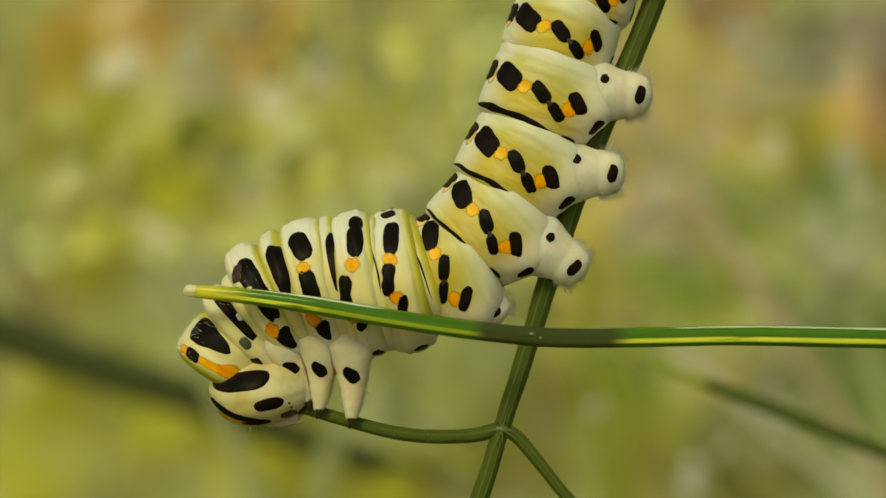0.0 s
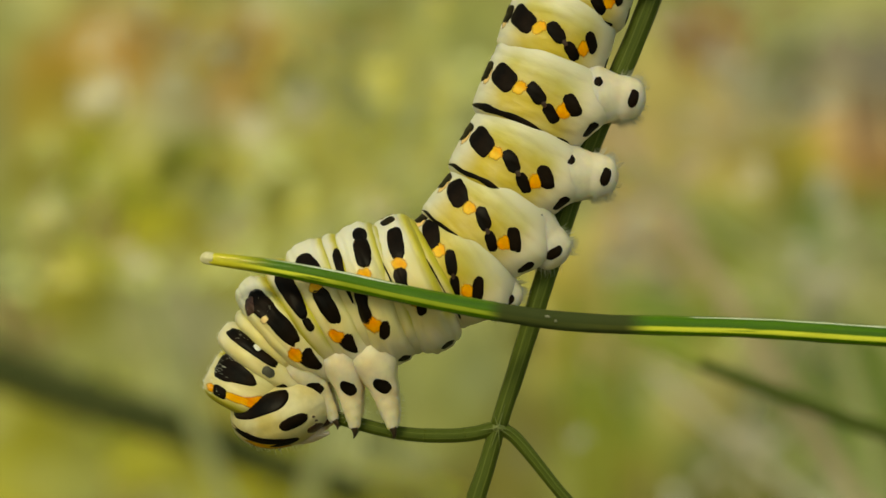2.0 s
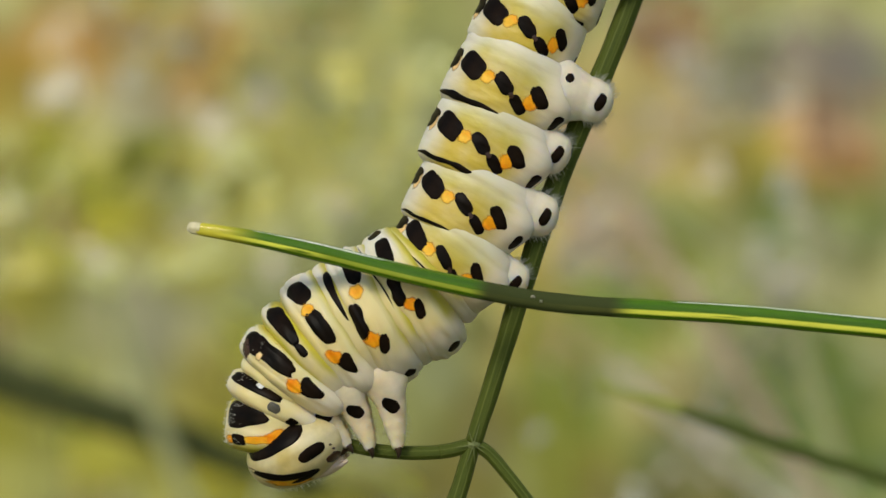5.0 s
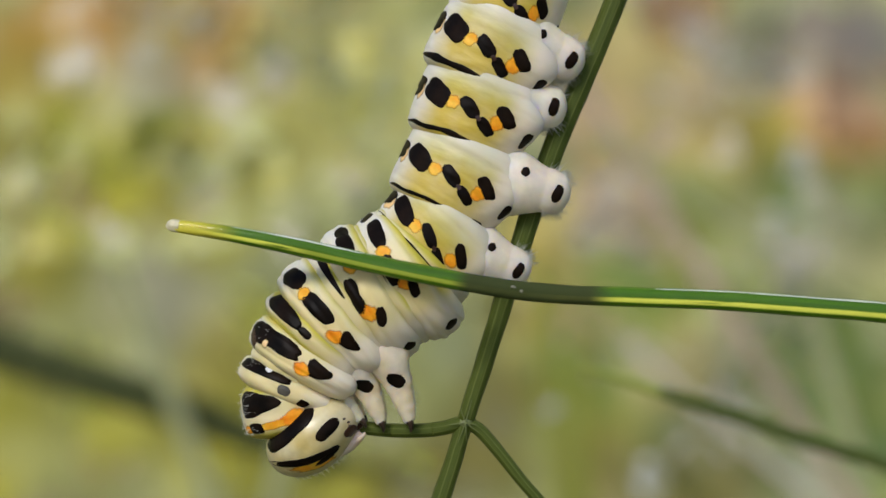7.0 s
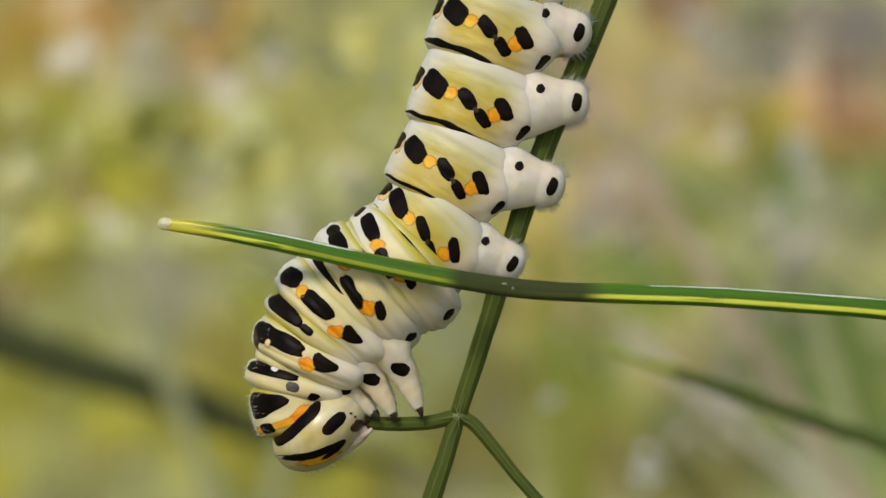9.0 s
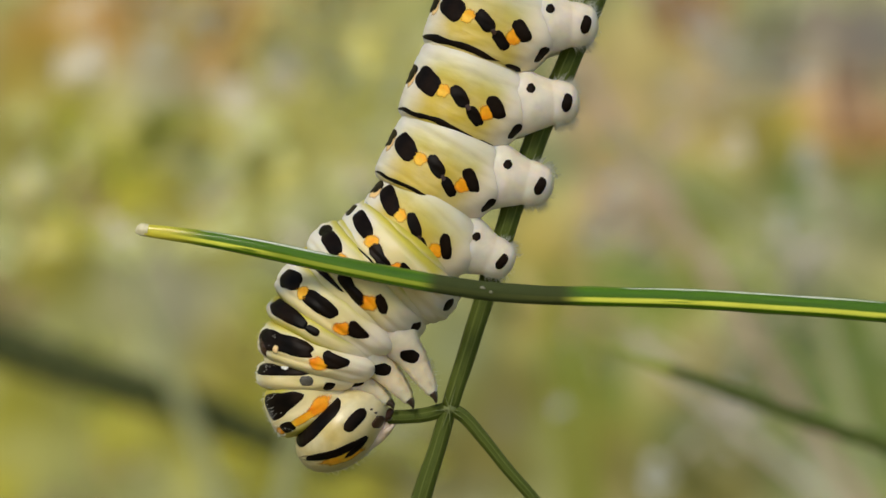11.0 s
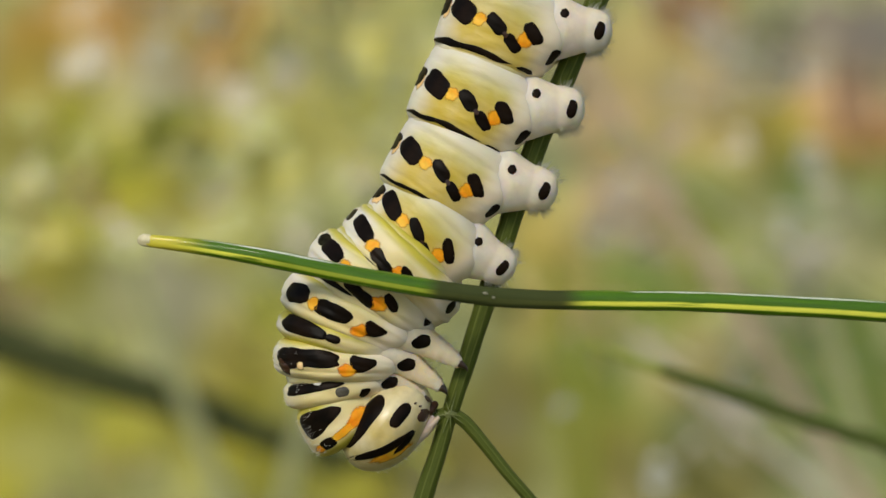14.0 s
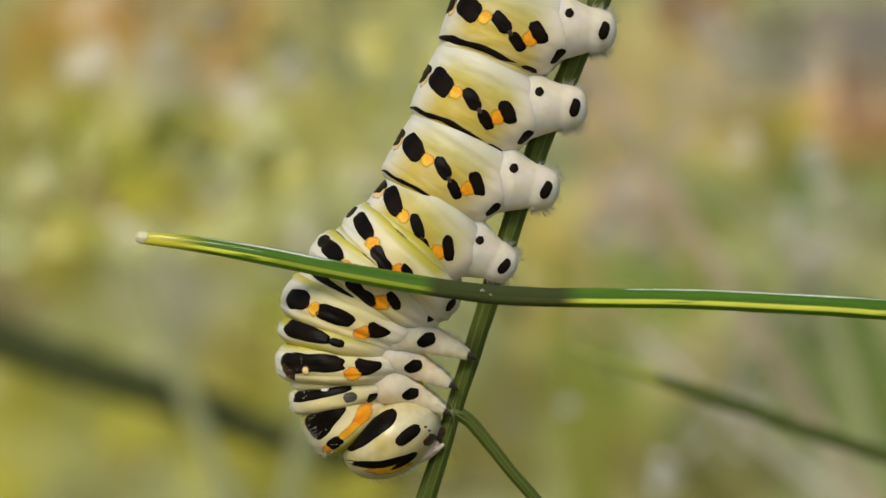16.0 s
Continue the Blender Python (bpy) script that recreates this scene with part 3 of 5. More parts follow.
# ---- plants ----
def stem_plant():
    """The fennel stem that carries the caterpillar; origin at the fork."""
    ob = tagged(new("fennel_plant"), "upright green ribbed fennel stem with a forked joint", "plant")
    up = [(0.02, 0, 0), (2.13, 0, 6.7), (4.38, 0, 13.9), (6.48, 0.1, 20), (8.4, 0.2, 24.5), (10.7, 0.4, 30), (13.6, 0.8, 38), (16.5, 1.5, 48), (18, 2, 58)]
    part("upper_stem", tube(up, lambda t: min(0.86, 0.62 + 0.6 * t) + 0.02 * math.sin(9 * t) - 0.2 * t * t * t, 110, 64, 9, 0.018, 0.08), STEM, ob)
    down = [(0.05, 0, 0.3), (-0.9, 0, -3), (-1.95, 0, -6.3), (-3.9, 0.2, -13), (-9, 2, -40), (-16, 6, -110), (-18, 8, -250), (-14, 8, -400), (-12, 8, -492)]
    part("lower_stem", tube(down, lambda t: 0.57 + 0.55 * t, 130, 54, 9, 0.025, 0.06), STEM, ob)
    side = [(0.2, 0, -0.1), (1.2, -0.05, -0.75), (2.7, -0.1, -2.5), (4.2, -0.1, -4.4), (6.1, -0.1, -6.6), (8.6, 0, -10), (11, 0.5, -14), (14, 1, -22)]
    part("side_branch", tube(side, lambda t: 0.48 - 0.1 * t, 60, 54, 9, 0.025, 0.05), STEM, ob)
    bm = bmesh.new()
    bmesh.ops.create_uvsphere(bm, u_segments=28, v_segments=18, radius=0.00066)
    for v in bm.verts:
        v.co.z = v.co.z * 0.9 + 0.00008 * math.sin(v.co.x * 4000)
    part("joint", bm, NODE, ob, "swollen joint of the stem")
    for far in ((0.62, -0.80, 2.2), (-0.55, -0.72, 1.6), (-0.75, -0.70, -2.0), (0.1, -0.66, -1.9), (-1.7, -0.62, -0.25), (1.35, -0.56, -1.0), (1.1, -0.5, -0.25)):
        part("pale_rib", tube([(0, -0.80, 0.02), tuple(v * 0.4 - (0.48 if n == 1 else 0) for n, v in enumerate(far)), tuple(v * 0.75 - (0.2 if n == 1 else 0) for n, v in enumerate(far))], lambda t: 0.045 - 0.035 * t, 14, 8), NODE, ob)
    return ob


fennel_stem = stem_plant()
MOVING["stem"] = fennel_stem
LEAF = [(-0.3, 0, -0.1), (-2.2, -0.1, -0.55), (-5.1, -0.2, -0.62), (-7.6, -0.3, -0.35), (-9.9, -0.4, 0.2), (-12.2, -0.5, 0.85), (-14.6, -0.6, 1.6)]
leafline = curve_points(LEAF, 61)
BITES = []
for n in range(6):
    seg = [leafline[min(60, n * 10 + k)] for k in (0, 3, 7, 11)]
    mid = (seg[0] + seg[3]) / 2
    bite = part("leaf_stalk_piece", tube([p - mid for p in seg], lambda t: 0.52 - 0.015 * n, 16, 54, 9, 0.025), STEM, fennel_stem)
    bite.location = mid * 0.001
    BITES.append((bite, mid))


def stalk_plant():
    """The leaf stalk that crosses before the caterpillar; origin where it crosses the stem."""
    ob = tagged(new("fennel_leaf_stalk"), "smooth green fennel leaf stalk with a pale dried end", "plant stalk")
    knots = [(-23.9, 0.8, -0.03), (-20, 0.6, 0.07), (-15, 0.3, -0.06), (-10, 0.1, -0.32), (-5, 0, -0.48), (0, 0, -0.47), (4, 0, -0.14), (8.5, 0, 0.46), (14, 0, 1.18), (20, 0, 1.76), (26, 0, 2.28),
             (34, 0.5, 2.6), (48, 1, 1.2), (62, 2, -6), (74, 4, -28), (82, 6, -80), (86, 8, -220), (88, 8, -400), (90, 8, -485)]
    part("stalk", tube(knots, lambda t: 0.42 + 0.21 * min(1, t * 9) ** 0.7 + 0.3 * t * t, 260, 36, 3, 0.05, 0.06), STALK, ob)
    # pale ridges stand in for the sky's highlight along the upper edge
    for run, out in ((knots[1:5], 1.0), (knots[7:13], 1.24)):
        part("waxy_ridge", tube([(x, y - 0.27 * out, z + 0.47 * out) for x, y, z in run], lambda t: 0.03 + (0.13 if out == 1 else 0.08) * math.sin(math.pi * min(1, 0.01 + t)) ** 0.8, 70, 10, 0, 0, 0.5), HIGHLIGHT, ob, "pale ridge standing in for the highlight on the upper edge")
    for x, z, long in ((-0.1, -0.30, 0.22), (0.5, -0.52, 0.12)):
        part("leaf_scar", tube([(x - long, -0.56, z), (x, -0.63, z + 0.04), (x + long, -0.57, z - 0.02)], lambda t: 0.02 + 0.08 * math.sin(math.pi * t), 10, 8, 0, 0, 0.5), SCAR, ob, "pale dry scar")
    part("dried_end", tube([(-24.5, 0.85, 0.05), (-24.3, 0.84, 0.0), (-23.9, 0.8, -0.02), (-23.6, 0.78, -0.01)], lambda t: 0.14 + 0.31 * min(1, 2 * t) ** 0.6, 20, 24, 6, 0.06), TIPCUT, ob, "dried yellowish end of the stalk")
    return ob


MOVING["stalk"] = stalk_plant()

# ---- ground and distance ----
def ground_material():
    m, nodes, links, b = shader("meadow_ground", 0.9)
    g = ramp(nodes, links, noise_at(nodes, links, 6, 6), [(0.3, (0.05, 0.06, 0.02)), (0.5, (0.12, 0.12, 0.04)), (0.7, (0.22, 0.17, 0.09))])
    links.new(g, b.inputs["Base Color"])
    return m


bm = bmesh.new()
bmesh.ops.create_grid(bm, x_segments=80, y_segments=80, size=40)
for v in bm.verts:
    v.co.z = 0.02 * noise.noise(v.co * 0.7)
tagged(part("ground", bm, ground_material()), "meadow ground of short dry and green grass", "ground", kind="structure")
bpy.data.objects["ground"].location.z = -0.03


def slope_material():
    """A far meadow slope: soft drifts of dry straw, yellow-green and blue-green growth."""
    m, nodes, links, b = shader("far_meadow", 0.95, spec=0.1)
    c = nodes.new("ShaderNodeTexCoord")
    sep = nodes.new("ShaderNodeSeparateXYZ")
    links.new(c.outputs["Object"], sep.inputs[0])
    col = ramp(nodes, links, noise_at(nodes, links, 7, 4), [(0.3, (0.20, 0.22, 0.07)), (0.5, (0.32, 0.33, 0.13)), (0.7, (0.40, 0.39, 0.18))])

    def drift(x, z, wide, colour, col, most=0.9):
        mp = nodes.new("ShaderNodeMapping")
        mp.vector_type = "POINT"
        mp.inputs["Location"].default_value = (-x / wide, 0, -z / wide)
        mp.inputs["Scale"].default_value = (1 / wide, 0, 1 / wide)
        links.new(c.outputs["Object"], mp.inputs[0])
        ln = nodes.new("ShaderNodeVectorMath")
        ln.operation = "LENGTH"
        links.new(mp.outputs[0], ln.inputs[0])
        r = nodes.new("ShaderNodeMapRange")
        r.interpolation_type = "SMOOTHSTEP"
        r.inputs[1].default_value, r.inputs[2].default_value, r.inputs[3].default_value, r.inputs[4].default_value = 0.2, 1.0, most, 0.0
        links.new(ln.outputs["Value"], r.inputs[0])
        return mix(nodes, links, r.outputs[0], col, colour)
    for colour, places in GROWTH:
        for n, (x, z) in enumerate(places):
            col = drift(x, z, 0.085 + 0.03 * (n * 0.618 % 1), colour, col, 0.85)
    # clumps of paler and deeper growth, the pale ones painted as if sunlit
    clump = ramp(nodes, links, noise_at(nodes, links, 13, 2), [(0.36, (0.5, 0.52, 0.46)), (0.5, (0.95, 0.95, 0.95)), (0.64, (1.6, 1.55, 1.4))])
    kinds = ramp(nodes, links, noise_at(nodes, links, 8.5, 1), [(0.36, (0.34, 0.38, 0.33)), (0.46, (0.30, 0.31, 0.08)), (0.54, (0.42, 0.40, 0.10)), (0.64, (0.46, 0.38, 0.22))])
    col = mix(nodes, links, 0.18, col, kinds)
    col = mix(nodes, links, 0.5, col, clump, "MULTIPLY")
    # bright discs painted into the colour for sunlit tufts
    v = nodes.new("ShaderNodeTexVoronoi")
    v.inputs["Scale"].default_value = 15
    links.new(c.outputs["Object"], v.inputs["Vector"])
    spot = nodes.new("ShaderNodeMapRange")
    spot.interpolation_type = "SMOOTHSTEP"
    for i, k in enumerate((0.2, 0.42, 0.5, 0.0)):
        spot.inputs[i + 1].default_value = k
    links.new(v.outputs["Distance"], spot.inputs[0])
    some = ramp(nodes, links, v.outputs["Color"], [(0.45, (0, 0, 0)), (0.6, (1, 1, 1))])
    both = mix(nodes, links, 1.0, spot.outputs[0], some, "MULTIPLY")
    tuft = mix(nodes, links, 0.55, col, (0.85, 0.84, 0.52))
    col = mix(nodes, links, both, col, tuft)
    links.new(col, b.inputs["Base Color"])
    return m


# far growth by kind: colour, then places across and up fitting the camera's view
ORANGE_STRAW = (0.49, 0.23, 0.04), [(-0.54, 0.28), (-0.40, 0.28), (-0.29, 0.31), (-0.47, 0.31), (-0.33, 0.26)]
OLIVE_STRAW = (0.37, 0.26, 0.02), [(-0.49, 0.22), (-0.55, 0.22), (-0.36, 0.31)]
RUST = (0.40, 0.12, 0.02), [(0.34, 0.31), (0.54, 0.17), (0.57, 0.15)]
PINK_STRAW = (0.64, 0.41, 0.23), [(0.30, 0.22), (0.22, 0.19), (0.24, 0.07), (0.38, 0.19), (0.52, 0.21), (0.34, 0.02)]
LAVENDER = (0.24, 0.19, 0.19), [(0.55, 0.31), (0.58, 0.27), (0.48, 0.30)]
PALE_GREY = (0.37, 0.35, 0.24), [(0.41, 0.26), (-0.37, -0.04), (-0.32, -0.09), (0.42, -0.14), (0.52, 0.02), (-0.38, 0.23), (0.51, -0.28), (0.47, -0.24)]
PALE_LIME = (0.54, 0.49, 0.14), [(-0.08, 0.16), (-0.20, 0.25), (-0.46, 0.16), (-0.15, 0.14), (-0.11, 0.28), (-0.17, 0.21), (-0.06, 0.22)]
OLIVE_BEIGE = (0.42, 0.34, 0.13), [(0.23, 0.28), (0.28, 0.25), (0.33, 0.15), (0.31, -0.10), (0.31, -0.19), (0.27, 0.12)]
OLIVE = (0.27, 0.23, 0.01), [(-0.55, 0.13), (-0.27, 0.15), (-0.50, 0.17), (-0.34, 0.11), (0.44, 0.15), (-0.51, -0.03), (-0.26, -0.15)]
YELLOW_GREEN = (0.35, 0.32, 0.01), [(-0.41, 0.08), (-0.54, -0.19), (-0.40, -0.24), (-0.57, -0.30), (-0.29, 0.04), (-0.47, 0.05), (-0.12, -0.31), (-0.29, -0.24), (-0.22, -0.27)]
STRAW_GOLD = (0.46, 0.34, 0.08), [(0.13, 0.01), (0.15, -0.09)]
GREEN = (0.13, 0.22, 0.01), [(0.17, -0.15), (0.19, -0.22), (0.35, 0.05), (0.26, -0.07), (0.56, -0.29), (0.38, -0.04)]
DEEP_GREEN = (0.09, 0.15, 0.03), [(0.48, 0.08), (0.57, 0.08), (0.50, -0.11), (0.45, -0.19), (0.57, -0.12), (0.30, -0.26), (0.41, -0.28), (0.53, -0.19), (0.58, -0.22)]
UMBER = (0.13, 0.10, 0.02), [(0.09, -0.19), (0.22, -0.28), (0.06, -0.27), (0.35, -0.30), (-0.02, -0.30)]
GROWTH = (ORANGE_STRAW, OLIVE_STRAW, RUST, PINK_STRAW, LAVENDER, PALE_GREY, PALE_LIME, OLIVE_BEIGE, OLIVE, YELLOW_GREEN, STRAW_GOLD, GREEN, DEEP_GREEN, UMBER)
bm = bmesh.new()
bmesh.ops.create_grid(bm, x_segments=60, y_segments=40, size=1)
for v in bm.verts:
    x, y = v.co.x * 6, v.co.y * 3
    v.co = (x, 0.12 * x * x * 0.2 + 0.5 * y * 0.4 + 0.1 * noise.noise(Vector((x, y, 0))), y)
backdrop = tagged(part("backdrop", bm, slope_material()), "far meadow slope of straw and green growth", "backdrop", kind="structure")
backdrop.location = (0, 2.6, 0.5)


def leafy(name, a, b_):
    """Thin leaves that let some light through, each of its own tone."""
    m, nodes, links, b = shader(name, 0.5, spec=0.4)
    g = nodes.new("ShaderNodeNewGeometry")
    tone = ramp(nodes, links, g.outputs["Random Per Island"], [(0.0, tuple(min(0.92, 1.35 * v) for v in a)), (1.0, tuple(min(0.92, 1.35 * v) for v in b_))])
    links.new(tone, b.inputs["Base Color"])
    thin = nodes.new("ShaderNodeBsdfTranslucent")
    links.new(tone, thin.inputs["Color"])
    both = nodes.new("ShaderNodeMixShader")
    both.inputs[0].default_value = 0.5
    links.new(b.outputs[0], both.inputs[1])
    links.new(thin.outputs[0], both.inputs[2])
    links.new(both.outputs[0], nodes["Material Output"].inputs["Surface"])
    return m


GREENS = {
    "yellow-green": leafy("yellow_green_leaf", (0.20, 0.22, 0.03), (0.46, 0.46, 0.09)),
    "olive": leafy("olive_leaf", (0.12, 0.13, 0.03), (0.30, 0.28, 0.09)),
    "straw-coloured": leafy("straw", (0.36, 0.24, 0.10), (0.60, 0.46, 0.28)),
    "blue-green": leafy("blue_green_leaf", (0.10, 0.16, 0.07), (0.26, 0.32, 0.18)),
    "bright yellow-green": leafy("bright_yellow_green_leaf", (0.50, 0.48, 0.05), (0.72, 0.68, 0.14)),
    "pale green": leafy("pale_green_leaf", (0.34, 0.36, 0.17), (0.50, 0.50, 0.29)),
    "dark olive": leafy("dark_olive_leaf", (0.04, 0.05, 0.012), (0.10, 0.11, 0.03)),
    "pale straw": leafy("pale_straw", (0.50, 0.40, 0.20), (0.70, 0.58, 0.34)),
    "golden": leafy("golden_leaf", (0.40, 0.28, 0.08), (0.58, 0.42, 0.16)),
    "pinkish straw": leafy("pinkish_straw", (0.46, 0.35, 0.26), (0.60, 0.48, 0.37)),
    "whitish": leafy("whitish_leaf", (0.52, 0.47, 0.38), (0.68, 0.64, 0.56)),
    "rust-brown": leafy("rust_leaf", (0.34, 0.18, 0.10), (0.46, 0.28, 0.17)),
}


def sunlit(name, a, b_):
    """Pale paint standing in for sun glints on leaves, each disc of its own tone."""
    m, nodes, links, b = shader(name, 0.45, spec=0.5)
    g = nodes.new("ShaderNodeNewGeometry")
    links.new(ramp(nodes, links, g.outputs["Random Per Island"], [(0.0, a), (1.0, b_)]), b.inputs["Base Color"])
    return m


GREENS["pale lime"] = sunlit("pale_lime_glint", (0.52, 0.54, 0.16), (0.70, 0.70, 0.32))
GREENS["yellow"] = sunlit("yellow_glint", (0.60, 0.54, 0.08), (0.74, 0.68, 0.20))
GREENS["cream"] = sunlit("cream_glint", (0.62, 0.55, 0.38), (0.78, 0.72, 0.55))
GREENS["grey-white"] = sunlit("grey_white_glint", (0.42, 0.42, 0.35), (0.56, 0.56, 0.49))


def glint_head(x, y, z, wide, tint, count, seed):
    """Pale discs on one thin leaning stem, added for leaf glints; turned to sun and camera."""
    rng = random.Random(seed)
    ob = tagged(new("meadow_glint"), tint + " cluster of pale discs standing in for leaf glints, out of focus", "flower", "meadow flowers")
    ob.location = (x, y, 0)
    foot = Vector((rng.uniform(-0.25, 0.25), rng.uniform(-0.03, 0.1), -0.02))
    part("stem", tube([foot * 1000, Vector((foot.x * 400, 0, z * 600)), (0, 0, z * 1000)], lambda t: 0.09 - 0.04 * t, 12, 5), GREENS["olive"], ob)
    bm = bmesh.new()
    for _ in range(count):
        a, r = rng.uniform(0, 6.283), wide * 0.5 * math.sqrt(rng.random())
        up = Vector((-0.25 + rng.gauss(0, 0.2), -0.85, 0.5 + rng.gauss(0, 0.2))).normalized()
        way = up.orthogonal().normalized()
        side = up.cross(way)
        mid = Vector((r * math.cos(a), rng.gauss(0, wide * 0.15), z + r * math.sin(a)))
        k = wide * rng.uniform(0.12, 0.24)
        turn = rng.uniform(0, 3.1)
        bm.faces.new([bm.verts.new(mid + (way * math.cos(turn + n * 1.2566) + side * math.sin(turn + n * 1.2566)) * k) for n in range(5)])
    tagged(part("glint_discs", bm, GREENS[tint], ob), kind="stuff")


def weed(x, y, z, wide, tall, tint, count, seed, leaf=0.012):
    """A weed of the meadow: thin stems from the ground, each with a loose tuft of small leaves."""
    rng = random.Random(seed)
    ob = tagged(new("weed"), tint + " feathery meadow weed, out of focus", "weed", "meadow weeds")
    ob.location = (x, y, 0)
    for _ in range(2 if count > 8 else 1):
        top = Vector((rng.uniform(-0.5, 0.5) * wide, rng.gauss(0, 0.02), z + rng.uniform(-0.5, 0.5) * tall))
        foot = Vector((top.x * 0.3 + rng.uniform(-0.3, 0.3), top.y + rng.uniform(0, 0.1), -0.02))
        bend = (top + foot) / 2 + Vector((rng.uniform(-0.04, 0.04), 0, 0))
        part("stem", tube([foot * 1000, bend * 1000, top * 1000], lambda t: 0.11 - 0.05 * t, 10, 6), GREENS["olive"], ob)
        bm = bmesh.new()
        for _ in range(count // 2 if count > 8 else count):
            p = top + Vector((rng.gauss(0, wide * 0.16), rng.gauss(0, 0.02), rng.gauss(0, tall * 0.2)))
            way = Vector((rng.uniform(-1, 1), rng.uniform(-1, 0.2), rng.uniform(-0.3, 1))).normalized()
            side = way.orthogonal().normalized() * leaf * rng.uniform(0.15, 0.35)
            tip = p + way * leaf * rng.uniform(0.6, 1.6)
            mid = (p + tip) / 2
            lift = way.cross(side).normalized() * leaf * 0.15
            bm.faces.new([bm.verts.new(k) for k in (p, mid + side + lift, tip, mid - side + lift)])
        tagged(part("leaf_tuft", bm, GREENS[tint], ob), kind="stuff")
    return ob


rng = random.Random(5)
# tints by how far across they stand, chosen to fit the camera's view
DRIFT_TINTS = ((-0.045, ("yellow-green", "bright yellow-green", "olive", "pale green", "straw-coloured")),
               (0.03, ("yellow-green", "pale green", "olive", "bright yellow-green")),
               (1.0, ("straw-coloured", "pinkish straw", "pale straw", "pinkish straw", "pale green")))
for n in range(34):
    x, z = -0.125 + 0.25 * ((n * 0.618) % 1), rng.uniform(-0.075, 0.075)
    tints = next(names for edge, names in DRIFT_TINTS if x < edge)
    tint = rng.choice(tints)
    if x > 0.05 and z < -0.02:
        tint = rng.choice(("blue-green", "pale green", "olive", "blue-green"))
    if x < -0.03 and z > 0.045:
        tint = rng.choice(("straw-coloured", "golden", "golden"))
    k = rng.uniform(0.85, 1.7)
    size = rng.choice((0.010, 0.016, 0.024))
    weed(x * k, -0.15 + 0.6 * k, 0.5 + z * k, size * k, size * k, tint, rng.choice((10, 14, 20, 26)), n, rng.uniform(0.007, 0.013))
# tufts placed where highlights and rusty patches fall in the camera's view
for x, z, tint in ((0.113, 0.036, "rust-brown"), (0.072, 0.066, "rust-brown"), (0.048, 0.006, "whitish"), (0.10, 0.047, "whitish"), (0.076, 0.055, "whitish"), (-0.1, 0.03, "bright yellow-green"),
                   (-0.088, 0.024, "bright yellow-green"), (-0.046, 0.053, "pale green"), (-0.03, 0.052, "pale green"), (-0.066, 0.027, "pale green"), (0.088, -0.05, "whitish"), (0.1, 0.0, "whitish")):
    weed(x, 0.45, 0.5 + z, 0.016, 0.016, tint, 24, n, 0.008)
    n += 1


# clusters of pale discs added as glints in the growth, nearer by
for n in range(84):
    x, z = rng.uniform(-0.125, 0.02), rng.gauss(0.018, 0.034)
    z = abs(z + 0.004) - 0.004
    k = rng.uniform(0.7, 1.2)
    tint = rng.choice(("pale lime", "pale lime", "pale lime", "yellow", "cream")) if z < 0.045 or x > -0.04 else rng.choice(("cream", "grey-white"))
    glint_head(x * k, -0.15 + 0.6 * k, 0.5 + z * k, k * rng.choice((0.005, 0.007, 0.009, 0.012)), tint, rng.choice((7, 10, 13)), 200 + n)
for n in range(12):
    x, z = rng.uniform(0.03, 0.13), rng.uniform(-0.07, 0.072)
    k = rng.uniform(0.7, 1.2)
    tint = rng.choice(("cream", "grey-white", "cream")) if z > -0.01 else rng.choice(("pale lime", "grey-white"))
    glint_head(x * k, -0.15 + 0.6 * k, 0.5 + z * k, k * rng.choice((0.005, 0.007, 0.009)), tint, rng.choice((6, 8, 10)), 300 + n)


def grass_blade(x, z, lean, length, tint):
    """A long bent grass blade, rooted in the meadow."""
    ob = tagged(new("grass_blade"), tint + " dry grass blade, out of focus", "grass", "grass blades")
    ob.location = (x, 0.42, 0)
    foot = Vector((lean * 0.5, 0, -0.02))
    bend = Vector((lean * 0.25 * length, 0, 0.5 + z - length * 0.5))
    top = Vector((-lean * length * 0.5, 0, 0.5 + z + length * 0.5))
    pts = curve_points([foot, bend, top], 24)
    bm = bmesh.new()
    rows = []
    for n, p in enumerate(pts):
        w = 0.0030 * (1 - (n / 23) ** 2) + 0.0004
        rows.append([bm.verts.new(p + Vector((-w, 0, 0))), bm.verts.new(p + Vector((0, -0.0005, 0))), bm.verts.new(p + Vector((w, 0, 0)))])
    for p, q in zip(rows, rows[1:]):
        for i in (0, 1):
            bm.faces.new((p[i], p[i + 1], q[i + 1], q[i]))
    part("blade", bm, GREENS[tint], ob)
    part("sheath", tube([foot * 1000, (foot * 0.8 + bend * 0.2) * 1000, (foot * 0.6 + bend * 0.4) * 1000], lambda t: 2.0 - 0.6 * t, 10, 8), GREENS["straw-coloured"], ob)


for x, z, lean, length, tint in ((0.0945, -0.050, 1.2, 0.04, "whitish"), (0.100, 0.001, 1.6, 0.03, "pale green"), (0.041, -0.046, 0.05, 0.06, "yellow-green"), (0.033, -0.03, 0.1, 0.05, "yellow-green"),
                                 (0.056, 0.03, 0.7, 0.04, "pinkish straw"), (-0.075, -0.02, 0.4, 0.05, "pale green"), (-0.02, 0.03, -0.3, 0.05, "pale green"), (0.112, -0.03, 0.3, 0.06, "pale green")):
    grass_blade(x, z, lean, length, tint)


def far_twig(name, label, knots, radius, material):
    ob = tagged(new(name), label, "twig")
    part("twig", tube(knots, radius, 60, 16), material, ob)
    return ob


